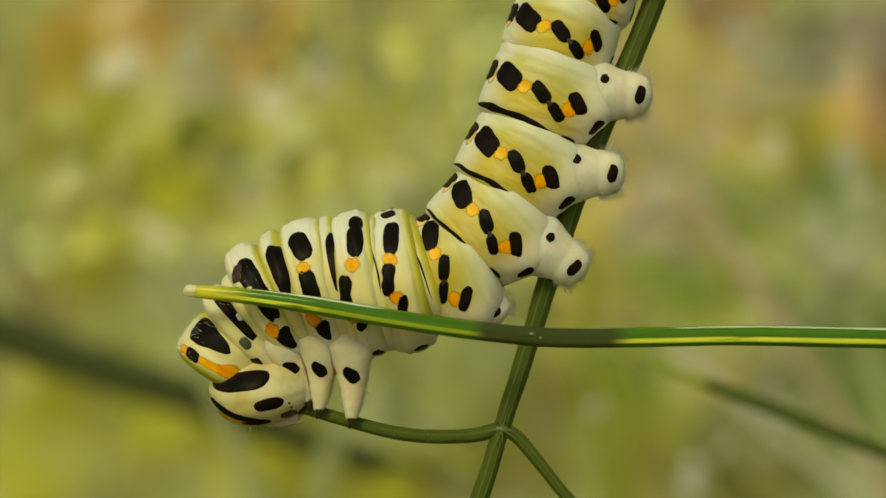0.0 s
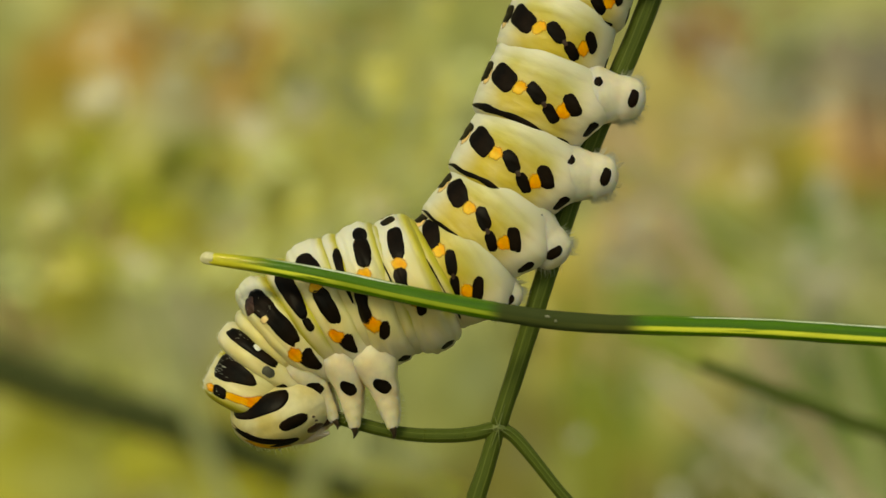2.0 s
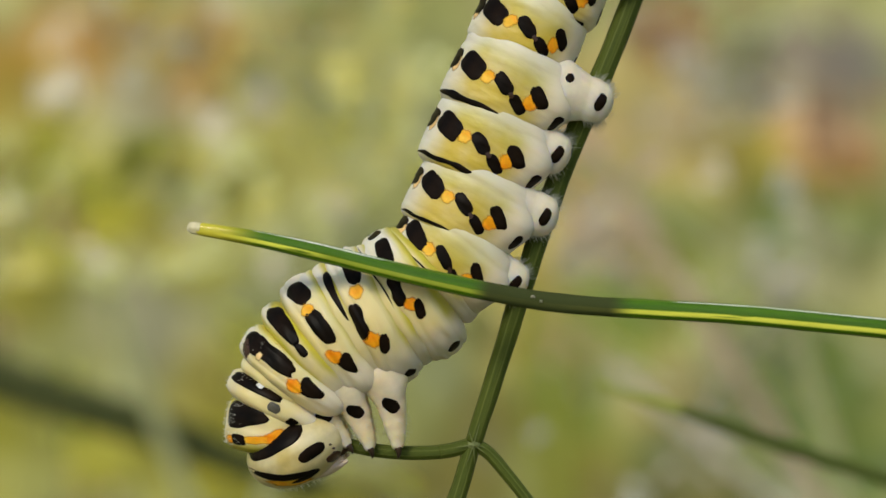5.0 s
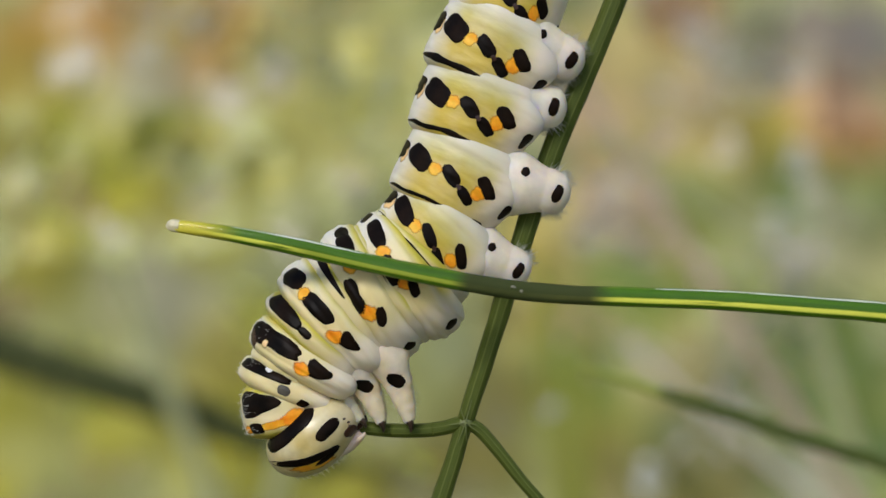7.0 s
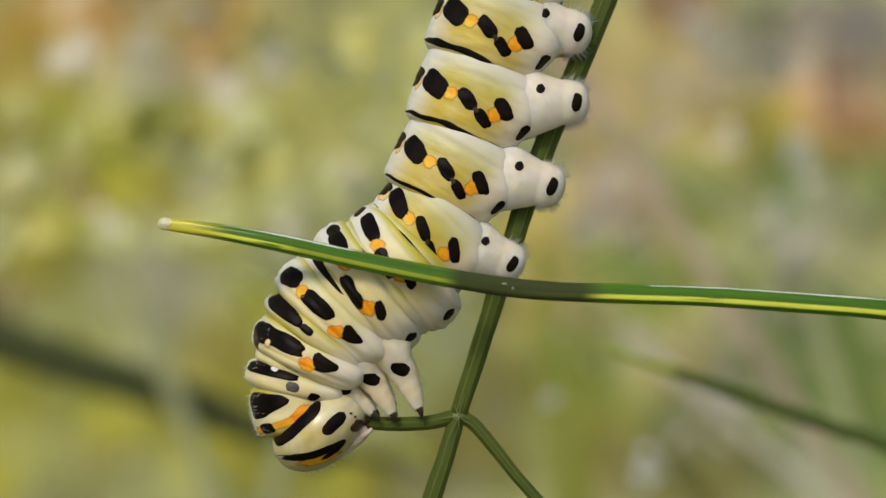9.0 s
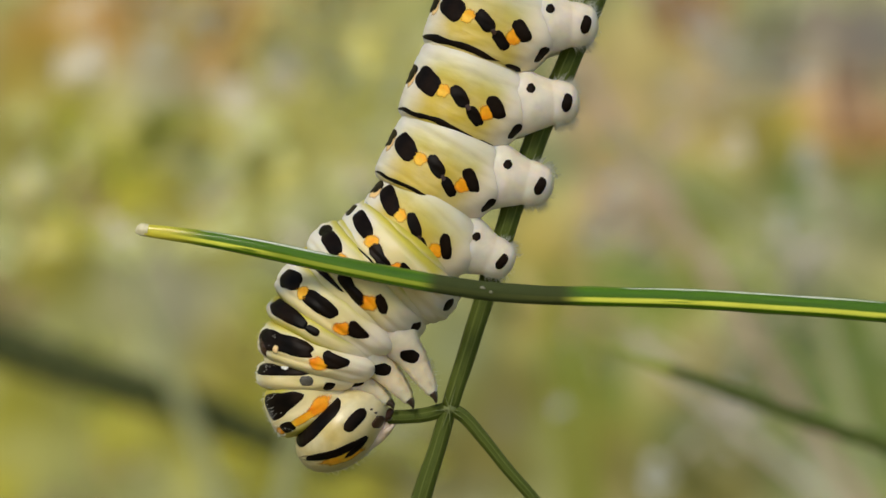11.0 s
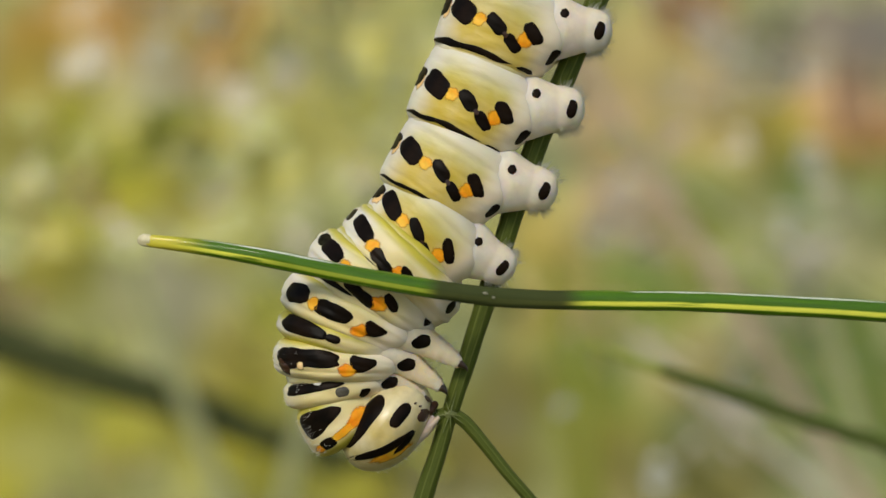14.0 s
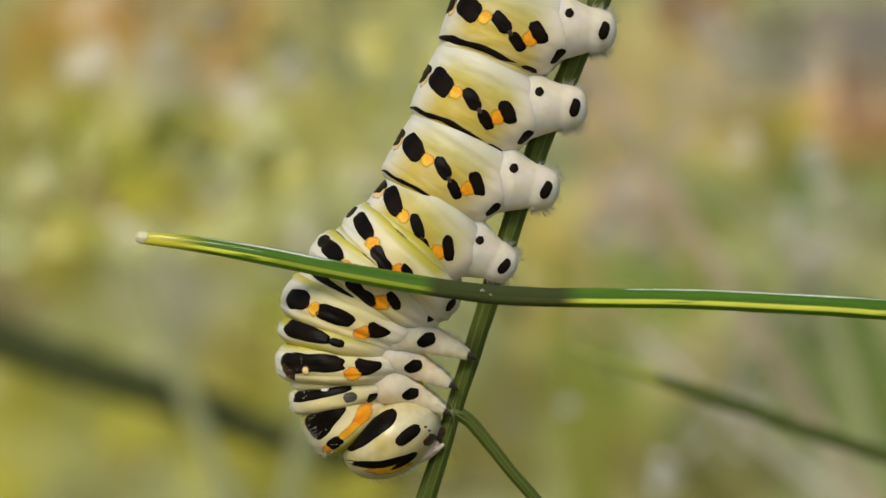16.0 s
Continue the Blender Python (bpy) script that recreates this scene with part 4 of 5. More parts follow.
dark_twig = far_twig("dark_twig", "dark bare twig, out of focus in the meadow behind",
                     [(-420, 450, 578), (-230, 450, 511), (-128, 450, 472), (-74, 450, 454.5), (-54, 450, 446), (-27, 450, 439), (3, 450, 430), (60, 450, 410), (120, 450, 330), (150, 450, 0)],
                     lambda t: 8.0 - 6.4 * t - 3.2 * max(0.0, min(1.0, (t - 0.4) * 4)), DARKTWIG)
pale_twig = far_twig("side_twig", "thin green twig with a pale end, out of focus",
                     [(6, 0, -2.5), (9, 0, -3.5), (14, 0, -5.2), (24, 0, -8.7), (34, 0, -12.2), (50, 0, -20), (62, 0, -50), (66, 0, -200), (68, 0, -470)],
                     lambda t: 0.45 + 0.38 * min(1, 4 * t), TWIG)
part("bud", tube([(-42, 450, 446), (-34, 448, 440), (-27, 447, 436)], lambda t: 4.6 * math.sin(0.4 + 2.3 * t), 12, 14), DARKTWIG, dark_twig)
part("pale_tip", tube([(-1.2, 0, -0.1), (2, 0, -1.1), (5, 0, -2.1), (8, 0, -3.15)], lambda t: 0.3 + 0.35 * t, 20, 12), YELLOWTIP, pale_twig, "pale yellowish tip")



# ---- movement ----
def motions():
    def rows(path, y=0.0, z=0.0, roll=0.0, away=0.0):
        # degrees by which a ring turns its back to the viewed side at first, and away from it later on
        out = []
        for t, (px, pz, turn) in zip(TIMES, path):
            k = max(0.0, min(1.0, (6.5 - t) / 4.5))
            a = roll * k + away * max(0.0, min(1.0, (t - 1.5) / 4.5, (15.0 - t) / 4.5))
            out.append((t, pose(px / 1000, y / 1000, pz / 1000 + z, 0, turn, 0) @ pose(-0.075 * a / 1000, 0, 0, 0, 0, a)))
        return out

    def between(p, q, k=0.5):
        return [tuple(a + (b - a) * k for a, b in zip(u, v)) for u, v in zip(p, q)]

    def beyond(p, dx, dz, turn):
        return [(px + dx * math.cos(radians(a)) + dz * math.sin(radians(a)), pz - dx * math.sin(radians(a)) + dz * math.cos(radians(a)), a + turn) for px, pz, a in p]
    P = {}
    ROLLED = {"a3-a2": 5, "a2": 8, "a2-a1": 9, "a1": 10, "a1-t3": 10, "t3": 10, "t3-t2": 11, "t2": 12, "t2-t1": 8, "t1": 4}
    AWAY = {"a1-t3": -3, "t3": -6, "t3-t2": -10, "t2": -14, "t2-t1": -13, "t1": -13, "t1-collar": -12, "collar": -11}
    P["a6"] = [(4.75, 11.15, 22.7), (5.25, 11.43, 22.6), (5.59, 11.50, 22.1), (5.55, 12.52, 22.9), (5.63, 13.12, 23.3), (5.77, 12.98, 24.7), (5.75, 12.83, 24.8), (6.41, 12.67, 26.6), (6.75, 12.85, 27.5), (4.45, 14.25, 27.5), (4.02, 14.36, 27.5), (3.84, 14.38, 26.9), (4.02, 14.50, 24.8), (4.30, 14.66, 23.5), (4.12, 15.06, 22.4), (3.24, 16.16, 20.1), (3.38, 16.26, 20.1), (3.44, 16.34, 19.1), (3.84, 16.38, 19.1), (4.20, 16.68, 19.7), (3.90, 15.78, 20.1), (3.88, 16.12, 19.7), (3.56, 15.50, 19.8), (4.02, 15.94, 20.0), (3.98, 15.84, 20.5)]
    P["a5"] = [(3.03, 6.27, 30.3), (3.53, 6.57, 30.1), (3.95, 6.61, 29.7), (3.81, 7.62, 30.3), (3.91, 8.32, 30.5), (3.97, 8.26, 31.1), (3.95, 8.16, 30.8), (4.61, 8.15, 30.1), (4.97, 8.43, 29.4), (3.21, 10.07, 22.2), (2.82, 10.11, 21.7), (2.59, 10.10, 22.6), (2.69, 10.00, 22.5), (2.91, 9.80, 22.5), (2.70, 10.02, 21.8), (1.44, 10.80, 22.9), (1.52, 10.83, 23.9), (1.66, 10.90, 22.9), (1.98, 10.90, 23.3), (2.21, 11.23, 24.7), (1.93, 10.39, 24.5), (1.89, 10.73, 24.3), (1.55, 10.17, 25.0), (1.93, 10.55, 26.0), (1.91, 10.43, 25.8)]
    P["a4"] = [(0.92, 1.99, 43.4), (1.44, 2.35, 42.8), (1.88, 2.35, 42.8), (1.76, 3.42, 42.5), (1.95, 4.25, 39.9), (2.18, 4.33, 37.8), (2.42, 4.29, 33.2), (3.20, 4.36, 30.7), (3.63, 4.56, 29.8), (2.07, 5.35, 25.1), (1.53, 5.29, 25.7), (1.28, 5.33, 27.2), (1.28, 5.12, 27.6), (1.44, 4.94, 27.7), (1.20, 5.06, 27.5), (-0.21, 5.88, 27.9), (-0.19, 5.88, 28.3), (-0.07, 5.98, 27.5), (0.19, 5.96, 28.1), (0.32, 6.23, 29.1), (0.04, 5.44, 29.0), (-0.04, 5.83, 29.5), (-0.40, 5.31, 30.1), (-0.06, 5.67, 30.6), (-0.12, 5.57, 30.4)]
    P["a3"] = [(-2.00, -1.41, 61.6), (-1.36, -1.07, 60.3), (-0.90, -1.01, 59.9), (-0.77, 0.13, 55.4), (-0.28, 1.06, 50.7), (0.27, 1.08, 46.7), (0.70, 1.10, 39.8), (1.77, 1.14, 34.3), (2.29, 1.19, 32.9), (0.63, 1.07, 38.7), (0.05, 0.98, 39.6), (-0.24, 1.04, 40.7), (-0.22, 0.84, 40.4), (-0.10, 0.64, 40.7), (-0.34, 0.78, 40.8), (-1.75, 1.66, 40.0), (-1.79, 1.69, 41.3), (-1.58, 1.76, 39.2), (-1.42, 1.74, 39.5), (-1.41, 2.03, 40.4), (-1.62, 1.18, 39.5), (-1.73, 1.68, 40.4), (-2.13, 1.22, 40.7), (-1.83, 1.53, 41.0), (-1.87, 1.39, 41.0)]
    P["a2"] = [(-5.30, -2.96, 76.9), (-4.53, -2.63, 75.2), (-3.94, -2.66, 73.7), (-3.61, -1.78, 68.8), (-3.00, -1.01, 64.9), (-2.35, -1.20, 62.1), (-1.75, -1.57, 59.7), (-0.69, -1.72, 58.9), (-0.32, -1.67, 57.8), (-1.29, -1.88, 52.4), (-1.83, -1.92, 52.2), (-2.03, -1.82, 51.8), (-1.99, -1.98, 51.5), (-1.85, -2.13, 50.8), (-2.10, -2.06, 49.9), (-3.14, -0.99, 44.7), (-3.18, -1.01, 44.9), (-3.00, -0.95, 44.1), (-2.86, -0.95, 44.4), (-2.88, -0.63, 44.8), (-3.14, -1.39, 44.0), (-3.20, -0.97, 44.2), (-3.58, -1.45, 44.4), (-3.36, -1.13, 44.2), (-3.42, -1.27, 44.0)]
    P["a1"] = [(-8.19, -3.32, 80.0), (-7.38, -3.09, 78.0), (-6.71, -3.14, 76.6), (-6.41, -2.49, 72.5), (-5.75, -1.89, 69.5), (-5.08, -2.13, 67.6), (-4.40, -2.84, 64.9), (-3.41, -3.46, 62.8), (-3.03, -3.50, 62.3), (-4.00, -3.07, 58.6), (-4.42, -3.18, 58.0), (-4.58, -3.09, 57.0), (-4.53, -3.30, 55.4), (-4.29, -3.55, 54.2), (-4.58, -3.50, 53.1), (-5.33, -2.50, 44.5), (-5.25, -2.49, 43.2), (-5.01, -2.38, 41.6), (-4.83, -2.37, 40.9), (-4.83, -2.06, 40.1), (-5.04, -2.78, 37.0), (-5.00, -2.27, 36.2), (-5.39, -2.73, 35.5), (-5.13, -2.63, 34.1), (-5.21, -2.75, 34.0)]
    P["t3"] = [(-11.41, -3.30, 75.0), (-10.54, -3.13, 72.8), (-9.83, -3.28, 71.2), (-9.57, -2.85, 66.5), (-8.93, -2.39, 62.9), (-8.34, -2.78, 61.3), (-7.72, -3.59, 60.4), (-6.67, -4.22, 58.0), (-6.27, -4.31, 57.5), (-7.18, -4.44, 50.2), (-7.54, -4.60, 49.3), (-7.66, -4.46, 49.4), (-7.51, -4.69, 47.4), (-7.27, -4.94, 46.4), (-7.50, -4.99, 44.2), (-7.92, -4.23, 36.1), (-7.82, -4.25, 34.0), (-7.49, -4.18, 31.7), (-7.19, -4.17, 30.2), (-7.17, -3.89, 29.8), (-7.21, -4.74, 26.1), (-7.19, -4.27, 24.0), (-7.46, -4.80, 21.7), (-7.24, -4.83, 21.3), (-7.36, -5.02, 22.0)]
    P["t2"] = [(-14.71, -4.44, 59.0), (-13.86, -4.35, 56.0), (-13.15, -4.65, 54.0), (-12.71, -4.44, 50.5), (-12.12, -4.17, 48.0), (-11.46, -4.62, 46.0), (-10.84, -5.64, 44.0), (-9.78, -6.43, 42.0), (-9.45, -6.58, 41.0), (-9.97, -7.22, 33.0), (-10.16, -7.34, 32.0), (-10.26, -7.20, 31.0), (-9.96, -7.43, 30.0), (-9.71, -7.79, 28.0), (-9.86, -7.80, 25.6), (-9.81, -7.35, 14.0), (-9.57, -7.37, 12.0), (-9.07, -7.32, 10.5), (-8.57, -7.46, 8.0), (-8.56, -7.27, 6.0), (-8.23, -8.19, 4.0), (-8.14, -7.67, 2.4), (-8.36, -8.34, 2.0), (-8.00, -8.38, 2.0), (-8.12, -8.52, 2.0)]
    P["t1"] = [(-16.89, -5.92, 49.0), (-15.98, -5.93, 45.7), (-15.40, -6.24, 42.3), (-14.84, -6.08, 39.0), (-14.18, -5.98, 37.0), (-13.43, -6.42, 35.0), (-12.71, -7.61, 33.0), (-11.75, -8.55, 31.0), (-11.35, -8.69, 30.0), (-11.30, -9.34, 25.0), (-11.54, -9.41, 24.0), (-11.63, -9.29, 21.6), (-11.27, -9.68, 19.2), (-11.01, -9.98, 16.9), (-10.96, -10.03, 14.5), (-10.42, -9.19, -0.9), (-9.98, -9.28, -3.9), (-9.41, -9.38, -7.0), (-8.85, -9.48, -7.8), (-8.71, -9.22, -8.5), (-8.26, -10.31, -9.2), (-8.08, -9.67, -10.0), (-8.24, -10.65, -10.0), (-7.80, -10.83, -10.0), (-7.96, -10.75, -10.0)]
    P["collar"] = [(-18.17, -7.46, 32.0), (-17.19, -7.52, 30.3), (-16.51, -7.84, 28.7), (-15.89, -7.76, 27.0), (-15.06, -7.68, 23.5), (-14.19, -8.18, 20.0), (-13.37, -9.39, 16.5), (-12.26, -10.34, 13.0), (-11.76, -10.49, 9.6), (-11.25, -11.29, -7.6), (-11.43, -11.39, -11.0), (-11.44, -11.26, -12.2), (-11.08, -11.62, -13.5), (-10.82, -11.94, -14.8), (-10.76, -11.99, -16.0), (-9.89, -11.02, -29.6), (-9.41, -11.16, -32.3), (-8.83, -11.19, -35.0), (-8.27, -11.27, -35.0), (-8.10, -10.99, -35.0), (-7.61, -12.12, -35.0), (-7.36, -11.52, -35.0), (-7.60, -12.25, -36.0), (-7.29, -12.24, -37.0), (-7.47, -12.05, -38.0)]
    P["head"] = [(-16.02, -10.81, 27.5), (-15.10, -10.59, 23.5), (-14.32, -10.90, 20.5), (-13.60, -10.59, 16.5), (-13.03, -10.26, 15.5), (-12.14, -10.68, 14.5), (-10.97, -11.72, 14.5), (-9.92, -12.97, 14.5), (-9.48, -12.93, 12.5), (-8.45, -13.28, -5.5), (-8.64, -13.36, -7.5), (-8.80, -13.22, -7.5), (-8.61, -13.50, -7.5), (-8.31, -13.53, -6.5), (-8.13, -13.61, -6.5), (-6.77, -12.52, -13.5), (-6.14, -12.22, -18.5), (-5.51, -12.15, -21.5), (-4.94, -12.38, -18.5), (-4.52, -12.04, -17.5), (-4.20, -12.70, -15.5), (-3.89, -12.03, -16.5), (-4.45, -13.72, -3.5), (-4.10, -13.92, 0.5), (-4.10, -13.83, 0.0)]
    P["a7"] = [(6.12, 15.48, 19.2), (6.59, 15.75, 19.1), (6.93, 15.84, 18.6), (6.95, 16.86, 19.4), (7.04, 17.46, 19.8), (7.23, 17.24, 21.2), (7.31, 17.09, 21.3), (8.03, 16.99, 23.1), (8.44, 17.15, 24.0), (5.94, 17.88, 24.0), (5.50, 18.00, 24.0), (5.29, 18.03, 23.4), (5.48, 18.14, 21.3), (5.80, 18.29, 20.0), (5.64, 18.68, 18.9), (5.15, 21.33, 16.6), (5.29, 21.43, 16.6), (5.35, 21.51, 15.6), (5.75, 21.55, 15.6), (6.10, 21.86, 16.2), (5.80, 20.95, 16.6), (5.78, 21.30, 16.2), (5.44, 20.68, 16.3), (5.88, 21.13, 16.5), (5.89, 21.01, 17.0)]
    P["proleg_a6"] = [(8.15, 11.11, 2.0), (8.71, 11.34, 0.6), (9.06, 11.45, 1.3), (8.95, 12.37, 1.6), (8.93, 13.01, 3.6), (9.22, 12.66, 5.6), (9.28, 12.51, 7.0), (9.92, 12.19, 6.6), (10.35, 12.34, 8.3), (7.22, 14.43, 24.1), (6.66, 14.58, 19.8), (6.51, 14.50, 14.3), (6.80, 14.57, 9.6), (7.22, 14.64, 6.1), (7.05, 15.13, 7.0), (6.83, 15.98, 0.7), (7.17, 16.06, 2.3), (7.25, 16.17, 0.9), (7.70, 16.13, 2.7), (8.01, 16.44, 4.4), (7.62, 15.59, 3.8), (7.60, 15.91, 4.4), (7.22, 15.31, 4.7), (7.70, 15.68, 4.3), (7.66, 15.55, 3.9)]
    P["proleg_a5"] = [(6.19, 5.42, 0.4), (6.75, 5.76, 0.1), (7.10, 5.80, 0.3), (6.91, 6.80, 2.6), (6.96, 7.48, 4.1), (7.17, 7.23, 5.3), (7.19, 7.26, 10.3), (7.41, 7.66, 17.9), (7.29, 8.47, 27.1), (5.42, 10.44, 7.6), (5.18, 10.34, 3.5), (5.69, 9.99, -1.2), (6.72, 9.61, -2.1), (7.06, 9.41, -2.1), (6.84, 9.67, -1.7), (5.39, 10.31, 0.8), (5.46, 10.34, 2.8), (5.53, 10.52, 0.6), (5.81, 10.42, 1.6), (6.07, 10.67, 1.1), (5.65, 9.89, 1.5), (5.63, 10.27, 1.8), (5.20, 9.59, 0.3), (5.61, 10.03, 2.1), (5.57, 9.97, 2.1)]
    P["proleg_a4"] = [(4.01, 0.42, 30.8), (4.53, 0.85, 31.9), (4.95, 0.88, 30.7), (4.68, 2.09, 34.5), (4.30, 4.14, 43.6), (4.10, 4.85, 38.9), (4.17, 4.93, 35.6), (4.81, 5.08, 33.4), (5.20, 5.03, 25.8), (5.98, 4.92, 13.4), (5.53, 4.73, 13.1), (5.27, 4.65, 12.1), (5.24, 4.46, 12.3), (5.44, 4.24, 11.3), (5.17, 4.38, 10.3), (3.58, 5.15, 12.4), (3.67, 5.11, 12.0), (3.77, 5.25, 10.4), (4.06, 5.19, 11.4), (4.17, 5.39, 12.1), (3.79, 4.69, 12.3), (3.77, 5.02, 11.9), (3.33, 4.46, 11.0), (3.71, 4.79, 12.3), (3.63, 4.73, 12.4)]
    P["proleg_a3"] = [(-0.88, -2.22, 48.6), (-0.25, -1.64, 50.2), (0.29, -1.54, 50.1), (0.58, -0.08, 51.2), (1.24, 0.63, 46.6), (1.92, 0.55, 38.4), (2.80, 0.79, 37.6), (3.52, 0.99, 30.9), (4.08, 1.07, 30.8), (3.69, -0.24, 21.0), (3.16, -0.42, 20.7), (2.95, -0.37, 21.9), (2.91, -0.57, 21.9), (3.04, -0.89, 19.7), (2.77, -0.71, 19.5), (1.31, 0.32, 24.2), (1.29, 0.22, 24.2), (1.46, 0.40, 23.0), (1.66, 0.39, 25.8), (1.73, 0.54, 26.3), (1.37, -0.10, 27.0), (1.30, 0.27, 26.4), (0.88, -0.21, 25.3), (1.26, 0.02, 25.8), (1.18, -0.08, 25.9)]
    P["leg_t3"] = [(-8.95, -9.03, 87.0), (-7.90, -8.75, 81.0), (-7.08, -8.88, 75.0), (-6.28, -8.30, 69.0), (-5.51, -7.71, 72.0), (-4.75, -8.07, 75.0), (-3.79, -8.83, 78.0), (-2.74, -9.33, 81.0), (-2.06, -9.45, 80.0), (-2.24, -9.34, 70.0), (-2.65, -9.38, 68.0), (-2.73, -9.20, 66.2), (-2.45, -9.20, 64.5), (-2.15, -9.40, 62.8), (-2.29, -9.28, 61.0), (-2.27, -7.60, 53.1), (-2.00, -7.54, 51.6), (-1.76, -7.14, 50.0), (-1.52, -6.78, 42.5), (-1.54, -6.38, 35.0), (-1.64, -6.82, 26.0), (-1.54, -6.18, 17.0), (-1.92, -6.60, 16.7), (-1.52, -6.52, 16.3), (-1.56, -6.74, 16.0)]
    P["leg_t2"] = [(-11.24, -8.63, 88.0), (-10.27, -8.47, 86.0), (-9.37, -8.81, 84.0), (-8.76, -8.18, 82.0), (-7.92, -7.88, 78.0), (-7.15, -8.19, 74.0), (-6.15, -9.19, 70.0), (-5.02, -9.69, 66.0), (-4.58, -9.89, 65.4), (-4.65, -9.78, 62.6), (-4.89, -9.78, 62.0), (-4.93, -9.60, 60.2), (-4.65, -9.80, 58.5), (-4.23, -10.13, 56.8), (-4.37, -10.01, 55.0), (-4.11, -8.56, 43.6), (-3.77, -8.46, 41.3), (-3.49, -8.22, 39.0), (-2.89, -8.34, 36.2), (-2.91, -7.94, 33.5), (-2.69, -8.46, 30.8), (-2.55, -7.86, 28.0), (-2.85, -8.40, 26.3), (-2.45, -8.44, 24.7), (-2.49, -8.62, 23.0)]
    P["leg_t1"] = [(-13.25, -8.51, 62.0), (-12.32, -8.47, 60.7), (-11.45, -8.65, 59.3), (-10.89, -7.98, 58.0), (-10.28, -7.88, 56.0), (-9.48, -8.27, 54.0), (-8.55, -9.27, 52.0), (-7.43, -10.09, 50.0), (-6.98, -10.25, 48.9), (-6.77, -10.22, 43.1), (-7.02, -10.34, 42.0), (-7.10, -10.20, 40.5), (-6.74, -10.45, 39.0), (-6.40, -10.73, 37.5), (-6.34, -10.73, 36.0), (-5.83, -9.28, 30.3), (-5.41, -9.18, 29.1), (-4.97, -9.10, 28.0), (-4.45, -9.30, 25.5), (-4.23, -8.98, 23.0), (-3.89, -9.75, 20.5), (-3.55, -9.14, 18.0), (-3.69, -10.13, 20.0), (-2.89, -10.41, 22.0), (-2.69, -10.59, 24.0)]
    P["stem"] = [(1.75, -12.97, 0.0), (2.37, -12.48, 0.0), (2.79, -12.46, 0.0), (2.59, -11.50, 0.0), (2.75, -10.78, 0.0), (3.20, -11.31, 0.0), (3.16, -11.75, 0.0), (3.81, -12.23, 0.0), (4.06, -12.35, 0.0), (2.73, -12.36, 0.0), (2.29, -12.53, 0.0), (2.16, -12.43, 0.0), (2.08, -12.63, 0.0), (2.22, -12.88, 0.0), (1.84, -12.76, 0.0), (0.47, -11.57, 0.0), (0.57, -11.71, 0.0), (0.53, -11.38, 0.0), (0.78, -11.51, 0.0), (0.92, -11.59, 0.0), (0.37, -12.08, 0.0), (0.43, -11.79, 0.0), (0.08, -12.14, 0.0), (0.37, -11.89, 0.0), (0.33, -12.00, 0.0)]
    P["stalk"] = [(3.89, -5.63, 6.4), (4.66, -5.14, 6.7), (5.27, -5.06, 6.9), (5.70, -3.56, 7.7), (6.16, -2.44, 9.1), (6.79, -2.08, 10.7), (7.50, -1.69, 11.2), (8.18, -1.18, 12.0), (8.19, -1.07, 11.7), (6.36, -2.30, 9.8), (5.63, -2.41, 9.6), (5.37, -2.37, 9.9), (5.29, -2.69, 10.0), (5.41, -3.01, 9.7), (5.10, -2.89, 9.4), (2.78, -2.57, 9.0), (2.80, -2.66, 9.2), (2.94, -2.43, 8.2), (3.11, -2.51, 8.6), (3.09, -2.33, 8.7), (2.93, -3.02, 8.2), (2.76, -2.60, 8.7), (2.28, -3.08, 8.5), (2.77, -2.83, 8.2), (2.46, -2.89, 8.2)]
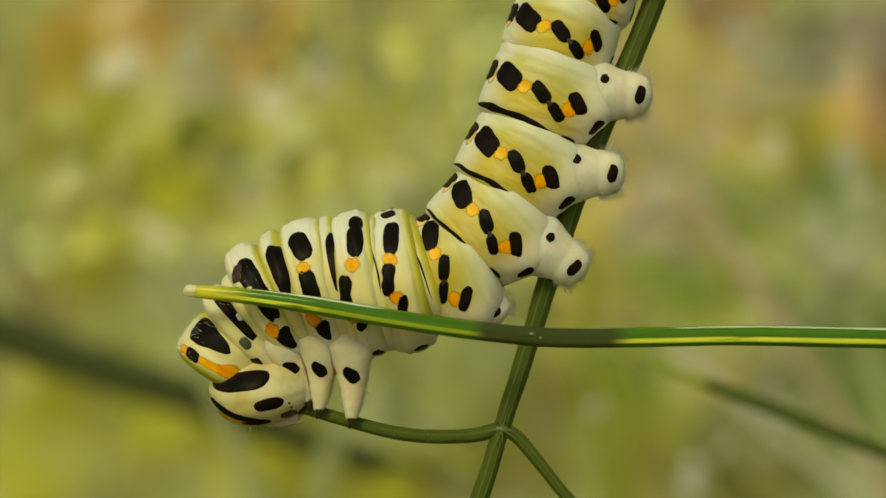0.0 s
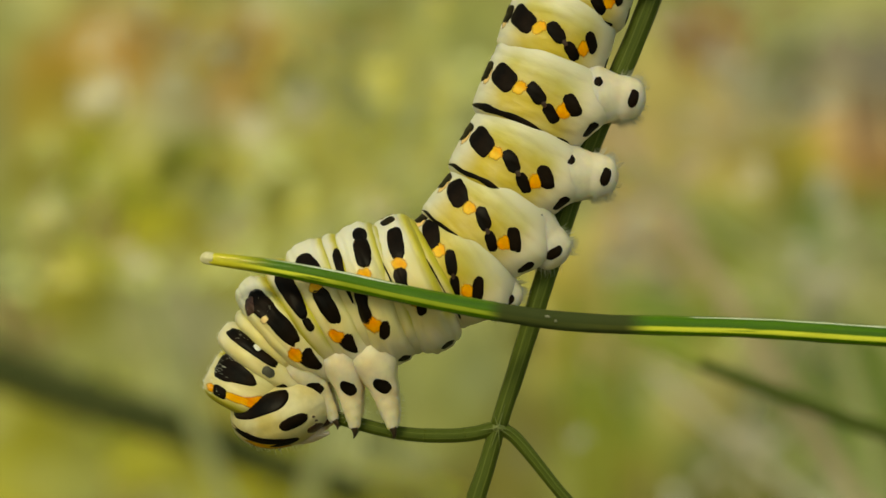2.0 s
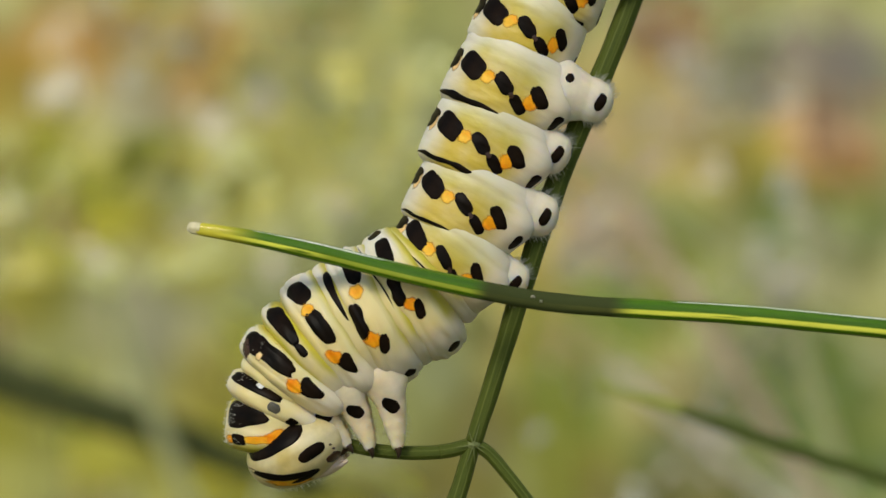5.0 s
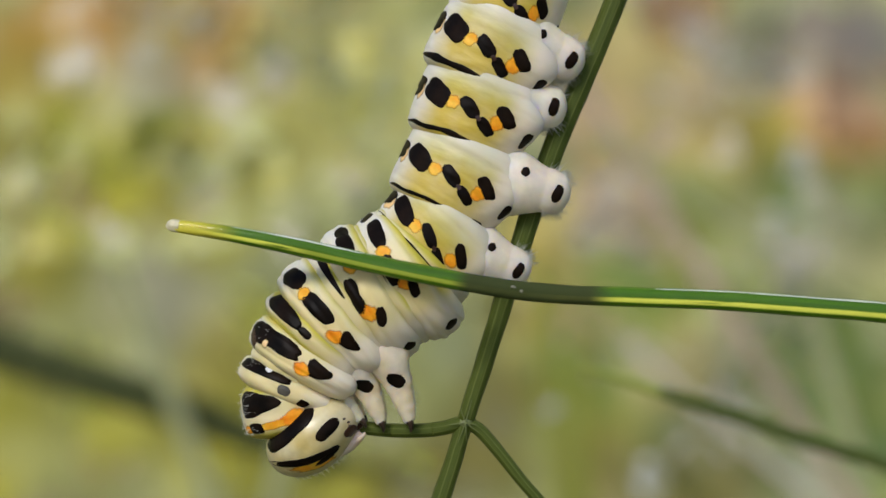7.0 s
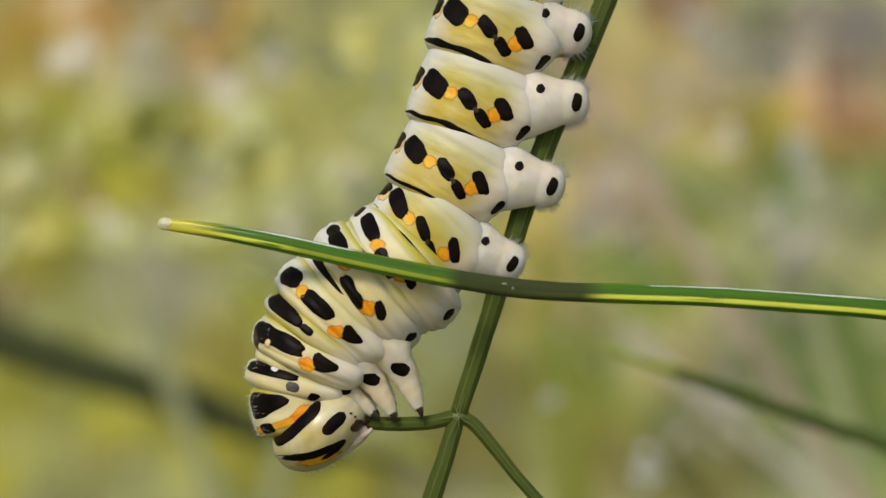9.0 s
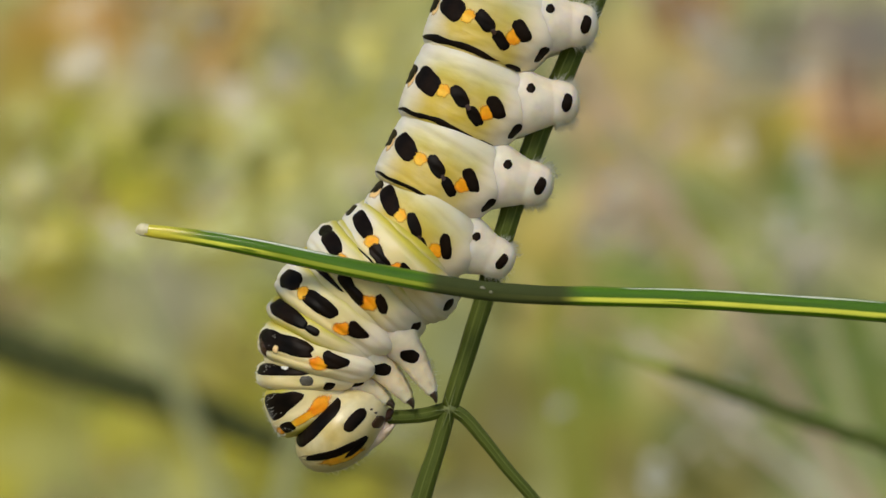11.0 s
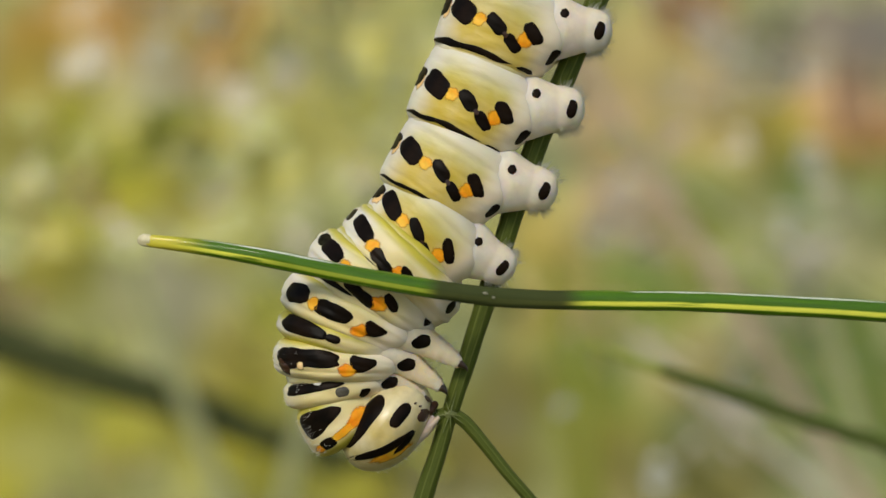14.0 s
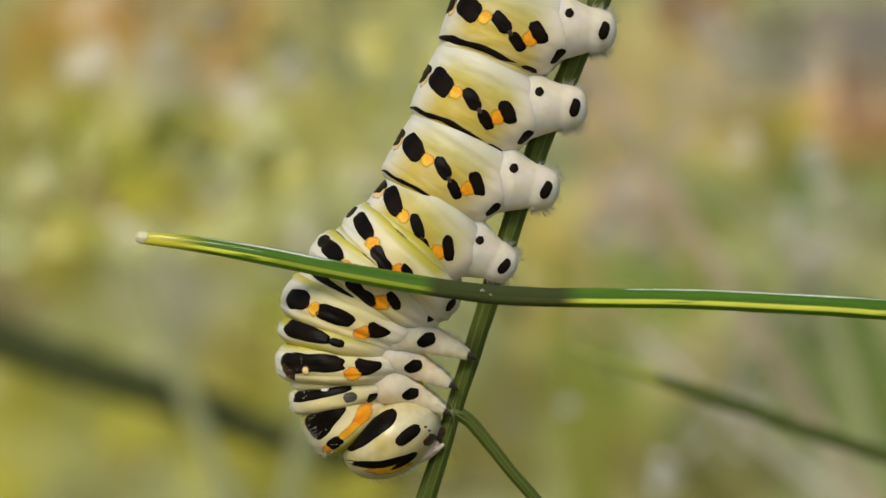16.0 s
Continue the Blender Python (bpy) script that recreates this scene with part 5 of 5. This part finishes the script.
    P["twig"] = [(16.76, -11.08, 2.2), (17.20, -10.56, 2.1), (18.34, -9.95, 2.1), (17.97, -7.87, 2.0), (18.04, -5.85, 1.9), (18.22, -7.64, 1.5), (18.14, -9.37, 1.0), (19.68, -10.65, 0.4), (20.59, -11.65, -0.2), (17.56, -12.02, -0.5), (16.66, -12.44, -0.7), (16.70, -12.70, -0.8), (16.89, -12.73, -0.6), (17.35, -12.57, -0.5), (18.27, -11.26, 0.3), (15.54, -10.06, 0.9), (14.28, -12.03, -0.6), (18.38, -8.53, 0.4), (16.61, -9.66, 0.0), (14.88, -10.47, -0.2), (15.43, -10.28, -0.1), (15.73, -9.89, -0.2), (14.30, -10.63, -0.0), (13.44, -10.66, 0.2), (14.69, -11.28, 0.1)]
    P["a8"] = beyond(P["a7"], 0.6, 3.7, -4)
    P["tail"] = beyond(P["a8"], 0.5, 2.6, 0)
    for key in list(MOVING):
        if "-" in key:
            P[key] = between(P[key.split("-")[0]], P[key.split("-")[1]])
    # the head tips its crown towards the viewed side at first, and a little away from it later on
    TIPPED = [0.85] * 7 + [0.75, 0.65, 0.15, 0.1, 0.05, 0, 0, 0, -0.25, -0.35, -0.4, -0.35, -0.3, -0.2, -0.1, 0, 0, 0]
    head_rows = [(t, m @ pose(0, 0, k / 1000, 16 * k)) for (t, m), k in zip(rows(P["head"]), TIPPED)]
    walk(MOVING.pop("head"), head_rows)
    for key, obs in MOVING.items():
        if key in P:
            for ob in obs if isinstance(obs, list) else [obs]:
                walk(ob, rows(P[key], -6.4 if key == "stalk" else 0, 0.5 if key in ("stem", "stalk") else 0, ROLLED.get(key, 0), AWAY.get(key, 0)))
    # bitten pieces of the leaf stalk go into the head
    eaten = (15.0, 13.0, 11.0, 7.0, 3.5, 1.5)
    for (ob, mid), when in zip(BITES, eaten):
        path = []
        for t, (hx, hz, _), (sx, sz, _) in zip(TIMES, P["head"], P["stem"]):
            k = max(0.0, min(1.0, (t - when) / 1.0 + 0.5))
            inside = Vector((hx - 0.3 - sx, 0, hz + 0.2 - sz))
            path.append((t, pose(*(mid.lerp(inside, k) * 0.001), 0, 0, 0)))
        walk(ob, path)
    walk(pale_twig, rows(P["twig"], 75, 0.5))



motions()
